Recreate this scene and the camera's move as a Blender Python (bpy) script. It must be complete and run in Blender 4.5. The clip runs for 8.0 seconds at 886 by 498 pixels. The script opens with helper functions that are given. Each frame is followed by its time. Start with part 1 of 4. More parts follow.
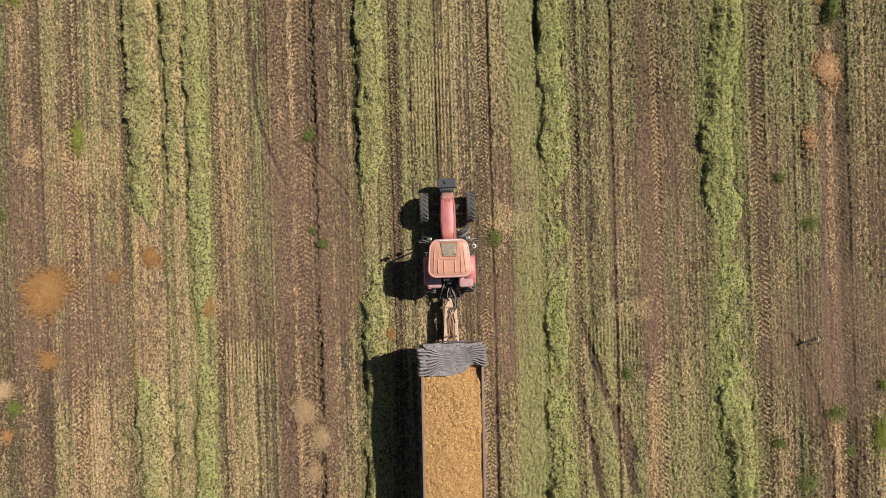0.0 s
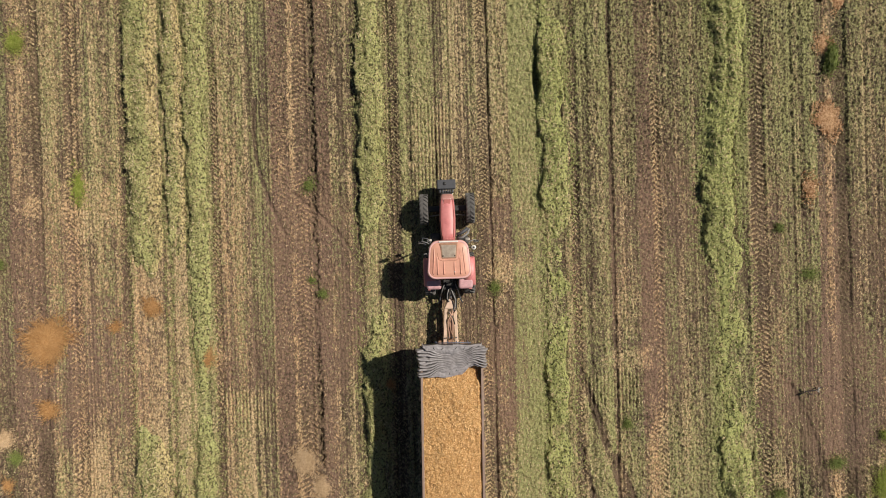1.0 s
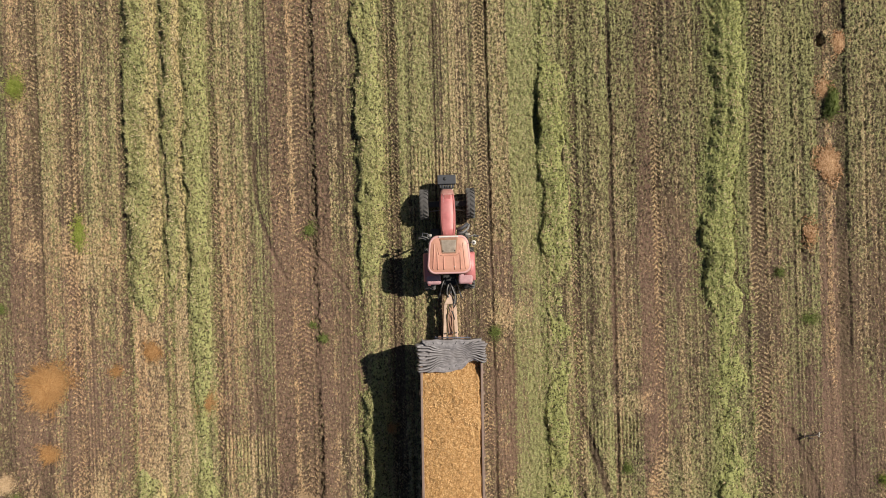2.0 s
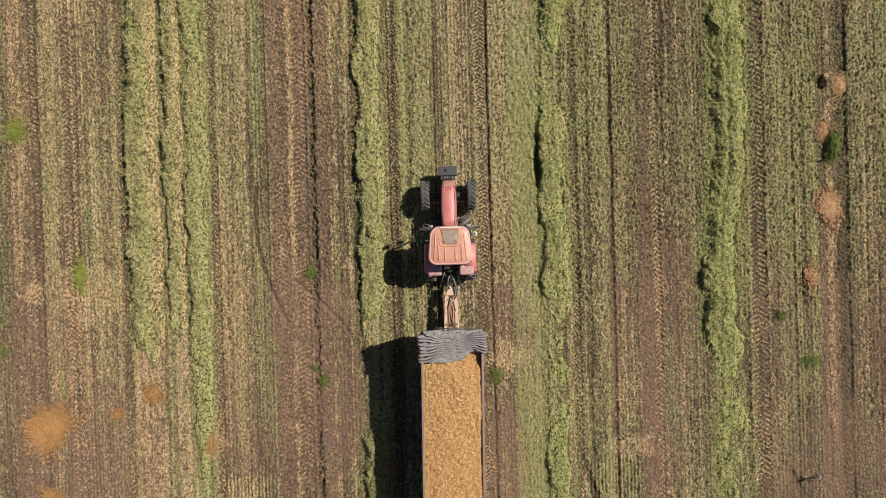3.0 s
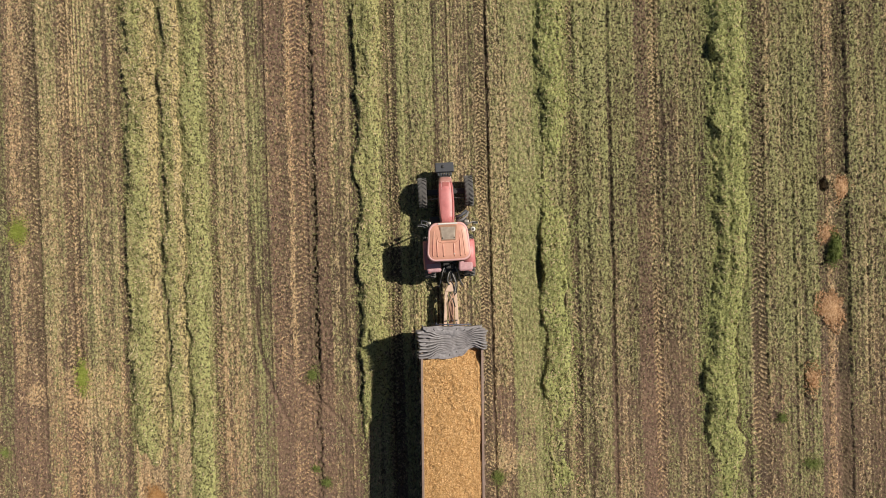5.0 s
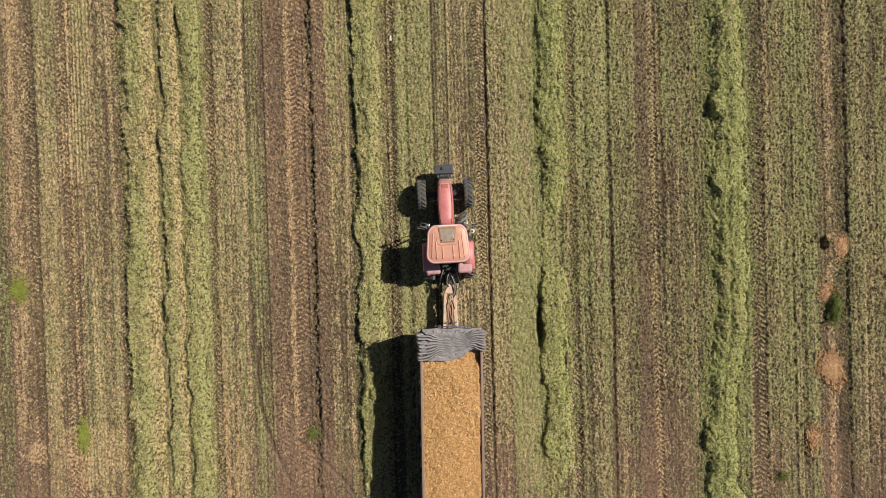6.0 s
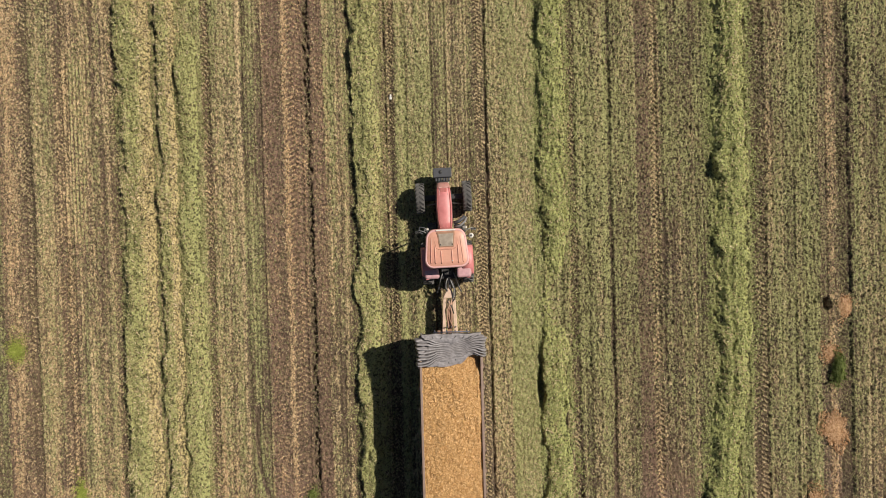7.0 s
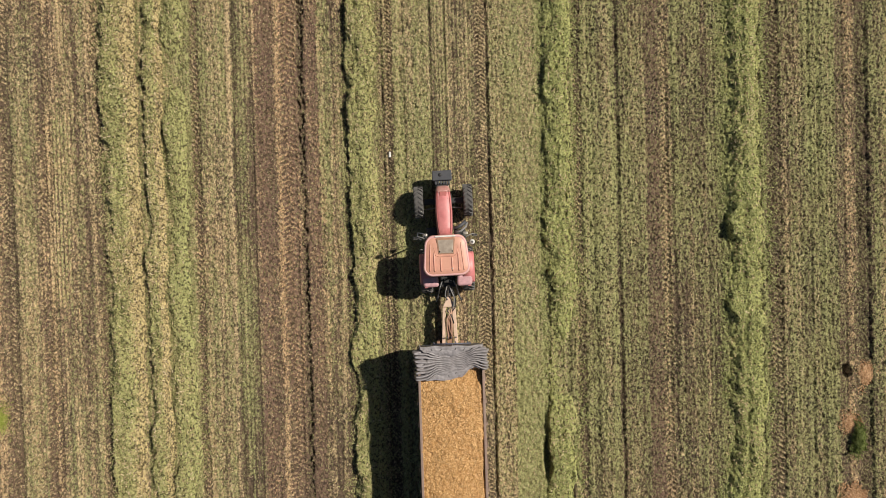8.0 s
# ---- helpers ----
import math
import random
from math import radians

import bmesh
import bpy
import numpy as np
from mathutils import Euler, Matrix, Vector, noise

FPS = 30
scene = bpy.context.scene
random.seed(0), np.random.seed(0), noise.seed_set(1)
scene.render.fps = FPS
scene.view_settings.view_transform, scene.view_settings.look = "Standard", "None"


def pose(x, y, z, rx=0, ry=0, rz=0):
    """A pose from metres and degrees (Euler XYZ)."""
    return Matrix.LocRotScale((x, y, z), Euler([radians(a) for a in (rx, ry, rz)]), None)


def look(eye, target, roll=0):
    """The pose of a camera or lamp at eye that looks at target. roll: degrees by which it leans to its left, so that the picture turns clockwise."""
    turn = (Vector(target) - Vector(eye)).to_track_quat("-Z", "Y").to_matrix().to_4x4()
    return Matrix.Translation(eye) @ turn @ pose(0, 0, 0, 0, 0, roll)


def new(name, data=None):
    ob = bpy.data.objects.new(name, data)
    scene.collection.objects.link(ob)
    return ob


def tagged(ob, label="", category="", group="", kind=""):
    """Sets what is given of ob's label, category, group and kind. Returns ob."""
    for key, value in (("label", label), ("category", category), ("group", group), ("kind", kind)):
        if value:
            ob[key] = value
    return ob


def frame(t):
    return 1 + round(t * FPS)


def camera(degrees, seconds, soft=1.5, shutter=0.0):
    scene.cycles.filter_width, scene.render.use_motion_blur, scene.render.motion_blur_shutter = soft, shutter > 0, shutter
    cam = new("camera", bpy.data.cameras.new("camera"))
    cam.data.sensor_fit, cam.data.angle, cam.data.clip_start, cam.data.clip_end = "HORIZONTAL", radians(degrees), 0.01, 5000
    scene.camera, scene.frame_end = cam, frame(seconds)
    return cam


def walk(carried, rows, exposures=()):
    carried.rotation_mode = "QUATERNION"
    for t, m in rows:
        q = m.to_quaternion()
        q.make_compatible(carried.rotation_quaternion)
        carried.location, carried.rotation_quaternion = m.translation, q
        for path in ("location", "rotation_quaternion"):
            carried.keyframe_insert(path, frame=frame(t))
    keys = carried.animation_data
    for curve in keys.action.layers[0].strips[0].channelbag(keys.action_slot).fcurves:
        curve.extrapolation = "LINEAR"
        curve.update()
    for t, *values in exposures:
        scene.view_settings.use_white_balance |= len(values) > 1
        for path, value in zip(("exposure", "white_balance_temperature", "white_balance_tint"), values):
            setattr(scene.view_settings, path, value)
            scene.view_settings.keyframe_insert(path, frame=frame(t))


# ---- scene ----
cam = camera(69.9, 8.0, soft=0.9)
METRES, EYE, TILT, LEAN, TURN = 18.0, 26.4, -90.0, 0.3, 0.0
ROWS = [
    (0.0, 0.0, 0.0, 0.0, -0.0, 0.0, 0.0),
    (0.5, -0.0005, -0.0003, 0.0604, -0.01, -0.01, 0.01),
    (1.0, -0.0004, -0.0004, 0.1163, 0.02, -0.03, 0.02),
    (1.5, -0.0013, -0.0005, 0.1704, -0.01, -0.08, 0.02),
    (3.0, -0.0031, -0.0012, 0.321, 0.05, -0.16, 0.02),
    (3.5, -0.0044, -0.0011, 0.3764, 0.04, -0.32, 0.02),
    (4.0, -0.0053, -0.0013, 0.4352, 0.06, -0.32, 0.02),
    (4.5, -0.007, -0.0013, 0.4961, 0.04, -0.3, 0.02),
    (6.0, -0.01, -0.0011, 0.7002, 0.04, -0.44, 0.01),
    (6.5, -0.0106, 0.0002, 0.7707, 0.05, -0.53, 0.0),
    (7.0, -0.0111, 0.0107, 0.8421, 0.04, -0.58, 0.01),
    (7.5, -0.0125, 0.0381, 0.9136, 0.02, -0.61, 0.01),
    (8.0, -0.0153, 0.077, 0.984, 0.03, -0.62, 0.03),
]
walk(cam, [(t, pose(0, 0, EYE, TILT, LEAN, TURN) @ pose(METRES * x, METRES * y, METRES * z, 90 + pitch, roll, yaw)) for t, x, y, z, yaw, pitch, roll in ROWS])


# ---- light ----
world = bpy.data.worlds.new("sky")
scene.world = world
world.use_nodes = True
SUN_WAY = Vector((0.745, 0.34, 1.0)).normalized()
sky = world.node_tree.nodes.new("ShaderNodeTexSky")
sky.sky_type, sky.sun_disc = "NISHITA", False
sky.sun_elevation = math.asin(SUN_WAY.z)
sky.sun_rotation = math.atan2(SUN_WAY.x, SUN_WAY.y)
world.node_tree.links.new(sky.outputs[0], world.node_tree.nodes["Background"].inputs[0])
world.node_tree.nodes["Background"].inputs[1].default_value = 0.038
sun = new("sun", bpy.data.lights.new("sun", "SUN"))
sun.data.energy, sun.data.angle, sun.data.color = 5.0, radians(0.6), (1.0, 0.93, 0.82)
sun.matrix_world = look(SUN_WAY * 60, (0, 0, 0))
scene.view_settings.exposure = -0.08


# ---- materials ----
def nodes_of(name):
    m = bpy.data.materials.new(name)
    m.use_nodes = True
    return m, m.node_tree.nodes, m.node_tree.links, m.node_tree.nodes["Principled BSDF"]


def mixed(n, l, fac, a, b, mode="MIX"):
    """A colour mix; fac, a and b are sockets or values."""
    mix = n.new("ShaderNodeMix")
    mix.data_type, mix.blend_type = "RGBA", mode
    for socket, v in ((mix.inputs[0], fac), (mix.inputs[6], a), (mix.inputs[7], b)):
        if hasattr(v, "is_output"):
            l.new(v, socket)
        else:
            socket.default_value = v if isinstance(v, float) else (*v, 1)
    return mix.outputs[2]


def ranged(n, l, v, a, b, c=0.0, d=1.0):
    r = n.new("ShaderNodeMapRange")
    l.new(v, r.inputs[0])
    for i, x in enumerate((a, b, c, d)):
        r.inputs[1 + i].default_value = x
    return r.outputs[0]


def sums(n, l, op, a, b):
    m = n.new("ShaderNodeMath")
    m.operation = op
    for i, v in enumerate((a, b)):
        if hasattr(v, "is_output"):
            l.new(v, m.inputs[i])
        else:
            m.inputs[i].default_value = v
    return m.outputs[0]


def grain(n, l, scale, detail=3.0, stretch=(1, 1, 1), rough=0.6):
    tc = n.new("ShaderNodeTexCoord")
    mp = n.new("ShaderNodeMapping")
    mp.inputs["Scale"].default_value = stretch
    l.new(tc.outputs["Object"], mp.inputs[0])
    t = n.new("ShaderNodeTexNoise")
    t.inputs["Scale"].default_value, t.inputs["Detail"].default_value = scale, detail
    t.inputs["Roughness"].default_value = rough
    l.new(mp.outputs[0], t.inputs["Vector"])
    return t.outputs[0]


def bumped(n, l, bsdf, v, strength, distance):
    b = n.new("ShaderNodeBump")
    b.inputs["Strength"].default_value, b.inputs["Distance"].default_value = strength, distance
    l.new(v, b.inputs["Height"])
    l.new(b.outputs[0], bsdf.inputs["Normal"])


def field_material(name, soil, red, straw, green, speck=0.9):
    """Soil, straw and green leaf mixed by the cover attribute, broken up by fine grain and painted gap shade."""
    m, n, l, bsdf = nodes_of(name)
    at = n.new("ShaderNodeAttribute")
    at.attribute_name = "cover"
    sep = n.new("ShaderNodeSeparateColor")
    l.new(at.outputs["Color"], sep.inputs[0])
    fine, mid, wide = grain(n, l, 15, 3, (1, 0.7, 1)), grain(n, l, 6.5, 3, (1, 0.5, 1)), grain(n, l, 0.5, 3)
    fleck = grain(n, l, 17, 2, (1, 0.55, 1))
    base = mixed(n, l, sep.outputs[2], soil, red)
    base = mixed(n, l, sums(n, l, "MULTIPLY", ranged(n, l, mid, 0.3, 0.7, 0.25, 0.75), at.outputs["Alpha"]), base, mixed(n, l, 0.55, base, (0, 0, 0)), "MIX")
    f = sums(n, l, "ADD", sep.outputs[0], sums(n, l, "MULTIPLY", sums(n, l, "SUBTRACT", fine, 0.5), ranged(n, l, sep.outputs[0], 0.0, 0.5, 1.6, 2.9)))
    dry = mixed(n, l, ranged(n, l, sep.outputs[2], 0.1, 0.9, 0.0, 0.8), straw, (straw[0] * 1.06, straw[1] * 0.88, straw[2] * 0.84))
    bright = mixed(n, l, ranged(n, l, fleck, 0.35, 0.7), mixed(n, l, 0.25, dry, base), mixed(n, l, 1.0, dry, (1.9, 1.9, 1.9), "MULTIPLY"))
    c = mixed(n, l, ranged(n, l, f, 0.22, 0.8), base, bright)
    g = sums(n, l, "ADD", sep.outputs[1], sums(n, l, "MULTIPLY", sums(n, l, "SUBTRACT", grain(n, l, 13, 3, (1, 0.7, 1)), 0.5), 2.5))
    leaf = mixed(n, l, ranged(n, l, fleck, 0.3, 0.75), green, tuple(min(1.0, c * 1.6) for c in green))
    c = mixed(n, l, ranged(n, l, g, 0.16, 0.86), c, leaf)
    # shade in the gaps between stems, painted as near-black specks
    gap_shade = ranged(n, l, grain(n, l, 10.5, 2, (1, 0.8, 1)), 0.43, 0.462, speck, 0.0)
    gap_shade = sums(n, l, "MULTIPLY", gap_shade, at.outputs["Alpha"])
    c = mixed(n, l, gap_shade, c, (0.024, 0.02, 0.012))
    c = mixed(n, l, ranged(n, l, wide, 0.35, 0.65, 0.0, 0.25), c, mixed(n, l, 0.5, c, (0.3, 0.2, 0.1)))
    l.new(c, bsdf.inputs["Base Color"])
    bsdf.inputs["Roughness"].default_value, bsdf.inputs["Specular IOR Level"].default_value = 0.9, 0.15
    bumped(n, l, bsdf, sums(n, l, "ADD", fine, mid), 1.0, 0.05)
    return m


def plain(name, color, rough=0.5, metal=0.0, spread=0.25, scale=6.0, dust=0.0, dusty=(0.35, 0.27, 0.18), bump=0.1):
    """A surface with mottled colour, a film of dust and light relief."""
    m, n, l, bsdf = nodes_of(name)
    v = grain(n, l, scale, 4)
    dark = tuple(c * (1 - spread) for c in color)
    c = mixed(n, l, ranged(n, l, v, 0.35, 0.65), dark, tuple(min(1.0, x * (1 + spread)) for x in color))
    if dust:
        c = mixed(n, l, ranged(n, l, grain(n, l, scale * 0.35, 5), 0.35, 0.7, dust * 0.4, dust), c, dusty)
    l.new(c, bsdf.inputs["Base Color"])
    bsdf.inputs["Metallic"].default_value = metal
    l.new(ranged(n, l, v, 0.3, 0.7, rough * 0.85, min(1.0, rough * 1.15)), bsdf.inputs["Roughness"])
    if bump:
        bumped(n, l, bsdf, grain(n, l, scale * 5, 3), bump, 0.01)
    return m


def blade_material(name, a, b, c):
    """Loose stems and leaves: colour varies from piece to piece."""
    m, n, l, bsdf = nodes_of(name)
    geo = n.new("ShaderNodeNewGeometry")
    ramp = n.new("ShaderNodeValToRGB")
    ramp.color_ramp.elements[0].color, ramp.color_ramp.elements[1].color = (*a, 1), (*c, 1)
    ramp.color_ramp.elements.new(0.5).color = (*b, 1)
    l.new(geo.outputs["Random Per Island"], ramp.inputs[0])
    l.new(ramp.outputs[0], bsdf.inputs["Base Color"])
    bsdf.inputs["Roughness"].default_value, bsdf.inputs["Specular IOR Level"].default_value = 0.8, 0.2
    return m


SOIL, RED, STRAW, GREEN = (0.122, 0.086, 0.061), (0.225, 0.142, 0.103), (0.385, 0.289, 0.164), (0.256, 0.256, 0.110)
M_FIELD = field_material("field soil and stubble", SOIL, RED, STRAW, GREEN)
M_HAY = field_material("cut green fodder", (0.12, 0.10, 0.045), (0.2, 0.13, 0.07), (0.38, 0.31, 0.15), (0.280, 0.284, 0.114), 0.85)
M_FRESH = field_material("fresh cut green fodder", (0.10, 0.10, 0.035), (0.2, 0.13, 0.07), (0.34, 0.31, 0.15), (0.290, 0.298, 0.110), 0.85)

# ---- ground ----
rng = np.random.default_rng(7)
LATTICE = rng.random((256, 256)).astype(np.float32)


def smooth(t):
    t = np.clip(t, 0, 1)
    return t * t * (3 - 2 * t)


def value_noise(x, y, seed=0):
    """Smooth noise of 0 to 1, one lump a unit."""
    x, y = x + seed * 37.3, y + seed * 91.7
    i, j = np.floor(x).astype(int), np.floor(y).astype(int)
    fx, fy = smooth(x - i), smooth(y - j)
    g = lambda a, b: LATTICE[(i + a) % 256, (j + b) % 256]
    return (g(0, 0) * (1 - fx) + g(1, 0) * fx) * (1 - fy) + (g(0, 1) * (1 - fx) + g(1, 1) * fx) * fy


def layered(x, y, seed=0, n=3):
    return sum(value_noise(x * 2 ** k, y * 2 ** k, seed + k) * 0.5 ** k for k in range(n)) / sum(0.5 ** k for k in range(n))


def lane(x, y):
    """Where a place lies across the working direction, which drifts a little along the field."""
    u = x + 0.026 * (y - 18.8)
    return u + 0.0007 * np.clip(-u - 5, 0, 20) * (y - 18.8)


def unlane(u, y):
    return u - 0.0007 * np.clip(-u - 5, 0, 20) * (y - 18.8) - 0.026 * (y - 18.8)


# kinds: straw, green, red earth, roughness, tread, groove, sunk
KINDS = {
    "s": (0.52, 0.22, 0.25, 0.022, 0, 0.6, 0.0), "b": (0.36, 0.05, 0.5, 0.015, 0, 0, 0.0), "r": (0.12, 0.0, 0.85, 0.015, 0.3, 0, 0.02),
    "p": (0.75, 0.0, 0.8, 0.018, 0.3, 0, 0.0), "t": (0.16, 0.03, 0.1, 0.015, 1, 0, 0.07), "l": (0.50, 0.06, 0.3, 0.012, 1, 0, 0.03),
    "o": (0.55, 0.52, 0.0, 0.024, 0, 0.3, 0.0), "g": (0.45, 0.15, 0.2, 0.010, 0, 1, 0.0), "f": (1.05, 0.06, 0.1, 0.010, 0, 0, -0.02),
    "v": (0.50, 0.78, 0.0, 0.022, 0, 0.2, 0.0), "q": (0.28, 0.14, 0.25, 0.014, 0, 1.0, 0.0), "e": (0.16, 0.0, 0.75, 0.012, 0.8, 0, 0.03), "D": (0.12, 0.05, 0.3, 0.075, 0, 0, 0.15),
    "c": (0.36, 0.06, 0.2, 0.008, 1.2, 0, 0.035), "d": (0.15, 0.10, 0.2, 0.010, 0, 0, 0.06), "k": (0.26, 0.34, 0.0, 0.022, 0, 0.8, 0.0), "m": (0.42, 0.32, 0.2, 0.024, 0, 0.5, 0.0),
}
EDGES_WEST = (-18.85, -17.9, -17.52, -17.4, -16.67, -16.48, -16.05, -15.89, -15.42, -14.94, -14.23, -14.04, -13.81, -12.20, -12.0, -11.18, -10.33, -10.0, -9.51, -8.90, -8.72)
EDGES_MID = (-8.58, -7.74, -6.98, -6.77, -6.09, -5.86, -5.27, -4.73, -4.63, -4.21, -3.97, -2.95, -2.74, -2.66, -2.33, -1.03, -0.85, 0.02, 0.9, 1.36)
EDGES_EAST = (1.46, 2.25, 2.96, 3.43, 3.66, 4.72, 5.07, 6.40, 6.50, 7.55, 8.10, 8.55, 8.68, 9.75, 9.98, 10.33, 10.85, 12.2, 12.85, 13.65, 15.0, 15.35, 15.82, 16.17, 16.29, 17.22, 17.47)
LANES = "b t d s g l t g s s l t f d f o t s s f d".split() + "q r p e D r s d g t o c d c o k g g c d".split() + "m v v o o t o d m r l d m s k o o t s k b p t d m s k".split()
EDGES = np.array(EDGES_WEST + EDGES_MID + EDGES_EAST)
assert len(LANES) == len(EDGES)
TABLE = np.array([KINDS[k] for k in LANES])
PERIOD = 36.84


def lanes_at(u, y):
    """The blended lane values at u: one row for each of the seven kinds of value, and the place within the lane."""
    stray = 0.12 * (layered(u * 10, y * 8, 4, 2) - 0.5) + 0.06 * (value_noise(u * 0.4, y * 0.5, 5) - 0.5)
    w = np.mod(u + 18.85 + stray, PERIOD) - 18.85
    i = np.clip(np.searchsorted(EDGES, w, "right") - 1, 0, len(EDGES) - 1)
    j = (i - 1) % len(EDGES)
    t = smooth((w - EDGES[i]) / 0.10)[..., None]
    end = np.append(EDGES, EDGES[0] + PERIOD)
    inside = (w - EDGES[i]) / (end[i + 1] - EDGES[i])
    return np.moveaxis(TABLE[j] * (1 - t) + TABLE[i] * t, -1, 0), inside


# worn patches of bare earth: middle x and y, half width and half length, how worn
WORN = (
    (-15.2, -2.9, 3.6, 2.9, 0.80), (-8.0, -1.6, 2.3, 2.0, 0.50), (-4.5, -1.2, 1.0, 2.6, 0.95), (-4.9, -5.2, 0.6, 2.6, 0.7), (-6.3, 2.0, 2.2, 2.3, 0.75),
    (-17.4, 2.2, 1.5, 3.0, 0.55), (2.5, 2.7, 1.0, 1.3, 0.8), (2.6, -2.9, 1.0, 2.5, 0.95), (8.7, 2.2, 2.0, 3.0, 0.60), (9.2, -2.2, 0.9, 2.6, 0.75),
    (15.2, 1.6, 3.6, 2.4, 0.45), (16.0, -3.6, 2.9, 3.0, 1.0), (6.6, -0.9, 1.8, 1.2, 0.35), (13.2, -1.5, 1.4, 2.4, 0.45))


def bare(x, y):
    """How far the crop has been worn away to bare earth: ragged patches along a band across the field."""
    sx, sy = x + 1.6 * (layered(x * 0.7, y * 0.5, 12) - 0.5), y + 2.6 * (layered(x * 0.9, y * 0.35, 13) - 0.5)
    b = np.zeros_like(x)
    for px, py, rx, ry, worn in WORN:
        b = np.maximum(b, worn * smooth(1.9 - 1.3 * np.hypot((sx - px) / rx, (sy - py) / ry)))
    band = 0.35 * smooth(1.5 - np.abs(y + 0.8) / 3.0)
    return np.clip(np.maximum(b, band) * (0.62 + 0.7 * layered(x * 1.1, y * 0.5, 11)), 0, 0.95)


COMBED = ((-9.5, -7.05, -5.9, -3.5), (5.6, 8.2, -4.9, -2.8), (-1.6, 0.2, 3.6, 8.5), (-16.5, -15.0, 15.0, 23.0))
TURNS = (
    ((-8.0, 8.5), (-7.85, 5.5), (-6.7, 2.6)), ((-6.4, 4.4), (-5.2, 3.4), (-3.6, 1.4)), ((5.4, -2.6), (6.6, -5.85), (7.95, -10.2)),
    ((5.55, -6.0), (6.05, -8.2), (6.75, -11.0)), ((6.9, -6.4), (7.45, -7.5), (7.95, -8.9)), ((14.2, -3.5), (15.45, -6.5), (15.95, -10.4)))
PITS = ((-11.44, -8.4, 0.16, 0.38, 0.35), (3.75, 9.3, 0.16, 0.7, 0.3), (15.45, 12.62, 0.2, 0.25, 0.3))


def wheel_turns(x, y):
    """Nearness, 0 to 1, to the curved lines that turning wheels left."""
    near = np.zeros_like(x)
    for a, b, c in TURNS:
        t = np.clip((y - a[1]) / (c[1] - a[1]), 0, 1)
        k = (b[1] - a[1]) / (c[1] - a[1])
        bend = (b[0] - a[0] - k * (c[0] - a[0])) / (k * (1 - k))
        off = np.abs(x - (a[0] + t * (c[0] - a[0]) + bend * t * (1 - t)))
        near = np.maximum(near, smooth(1.6 - off / (0.075 if a[0] < 0 else 0.15)) * (y < max(a[1], c[1])) * (y > min(a[1], c[1])))
    return near * (0.35 + 0.65 * layered(x * 1.2, y * 1.2, 15))


def combed(x, y):
    """Patches where the drill rows still stand out."""
    worn = np.zeros_like(x)
    for x0, x1, y0, y1 in COMBED:
        worn = np.maximum(worn, smooth((x - x0) / 0.3) * smooth((x1 - x) / 0.3) * smooth((y - y0) / 0.6) * smooth((y1 - y) / 0.6))
    return worn


def tread(u, y, v, inside):
    """The print of the lugs, -1 to 1."""
    chevron = np.sin(2 * math.pi * (y / np.where(np.abs(u + 0.6) < 2.6, 0.156, 0.20) + np.abs(inside - 0.5) * 1.5 + 0.5 * (inside > 0.5) + 0.5 * value_noise(u * 3, y * 1.1, 23)))
    return v[4] * np.tanh(2.2 * chevron) * (0.35 + 0.9 * value_noise(u * 2.3, y * 0.8, 25))


RUTS = (-2.70, 1.43)


def scored(u, y):
    """Thin lines that tines and tyre edges scored along the rows, 0 to 1."""
    lines = smooth((value_noise(u * 5.2, y * 0.015, 97) - 0.70) / 0.1) * (0.4 + 0.6 * value_noise(u * 2, y * 0.6, 98))
    for c in RUTS:
        lines = lines + 1.8 * smooth(1.6 - np.abs(u - c + 0.04 * (value_noise(y * 0.7, y * 0, 99) - 0.5)) / 0.04) * (0.4 + 0.6 * value_noise(u, y * 2.1, 96))
    return lines


def ground_height(x, y, u, v, inside):
    b = bare(x, y)
    clod = value_noise(x * 14, y * 12, 24)
    rough = (v[3] * (layered(x * 12, y * 10, 21, 2) - 0.5) * 5.4 - 3.4 * v[3] * smooth((clod - 0.72) / 0.12)) * (1 - 0.65 * b)
    lug = (1 - 0.35 * b) * 0.05 * tread(u, y, v, inside)
    groove = (0.018 * v[5] + 0.028 * combed(x, y)) * np.sin(2 * math.pi * u / 0.15)
    sunk = v[6] * (0.55 + 0.7 * value_noise(u * 2, y * 0.9, 17)) * (1 - 0.6 * b) + 0.075 * wheel_turns(x, y) + 0.065 * scored(u, y) * (1 - 0.5 * b)
    for px, py, rx, ry, deep in PITS:
        sunk = sunk + deep * smooth(1.5 - np.hypot((x - px) / rx, (y - py) / ry))
    return rough + lug + groove - sunk + 0.03 * (layered(x * 0.8, y * 0.5, 41) - 0.5)


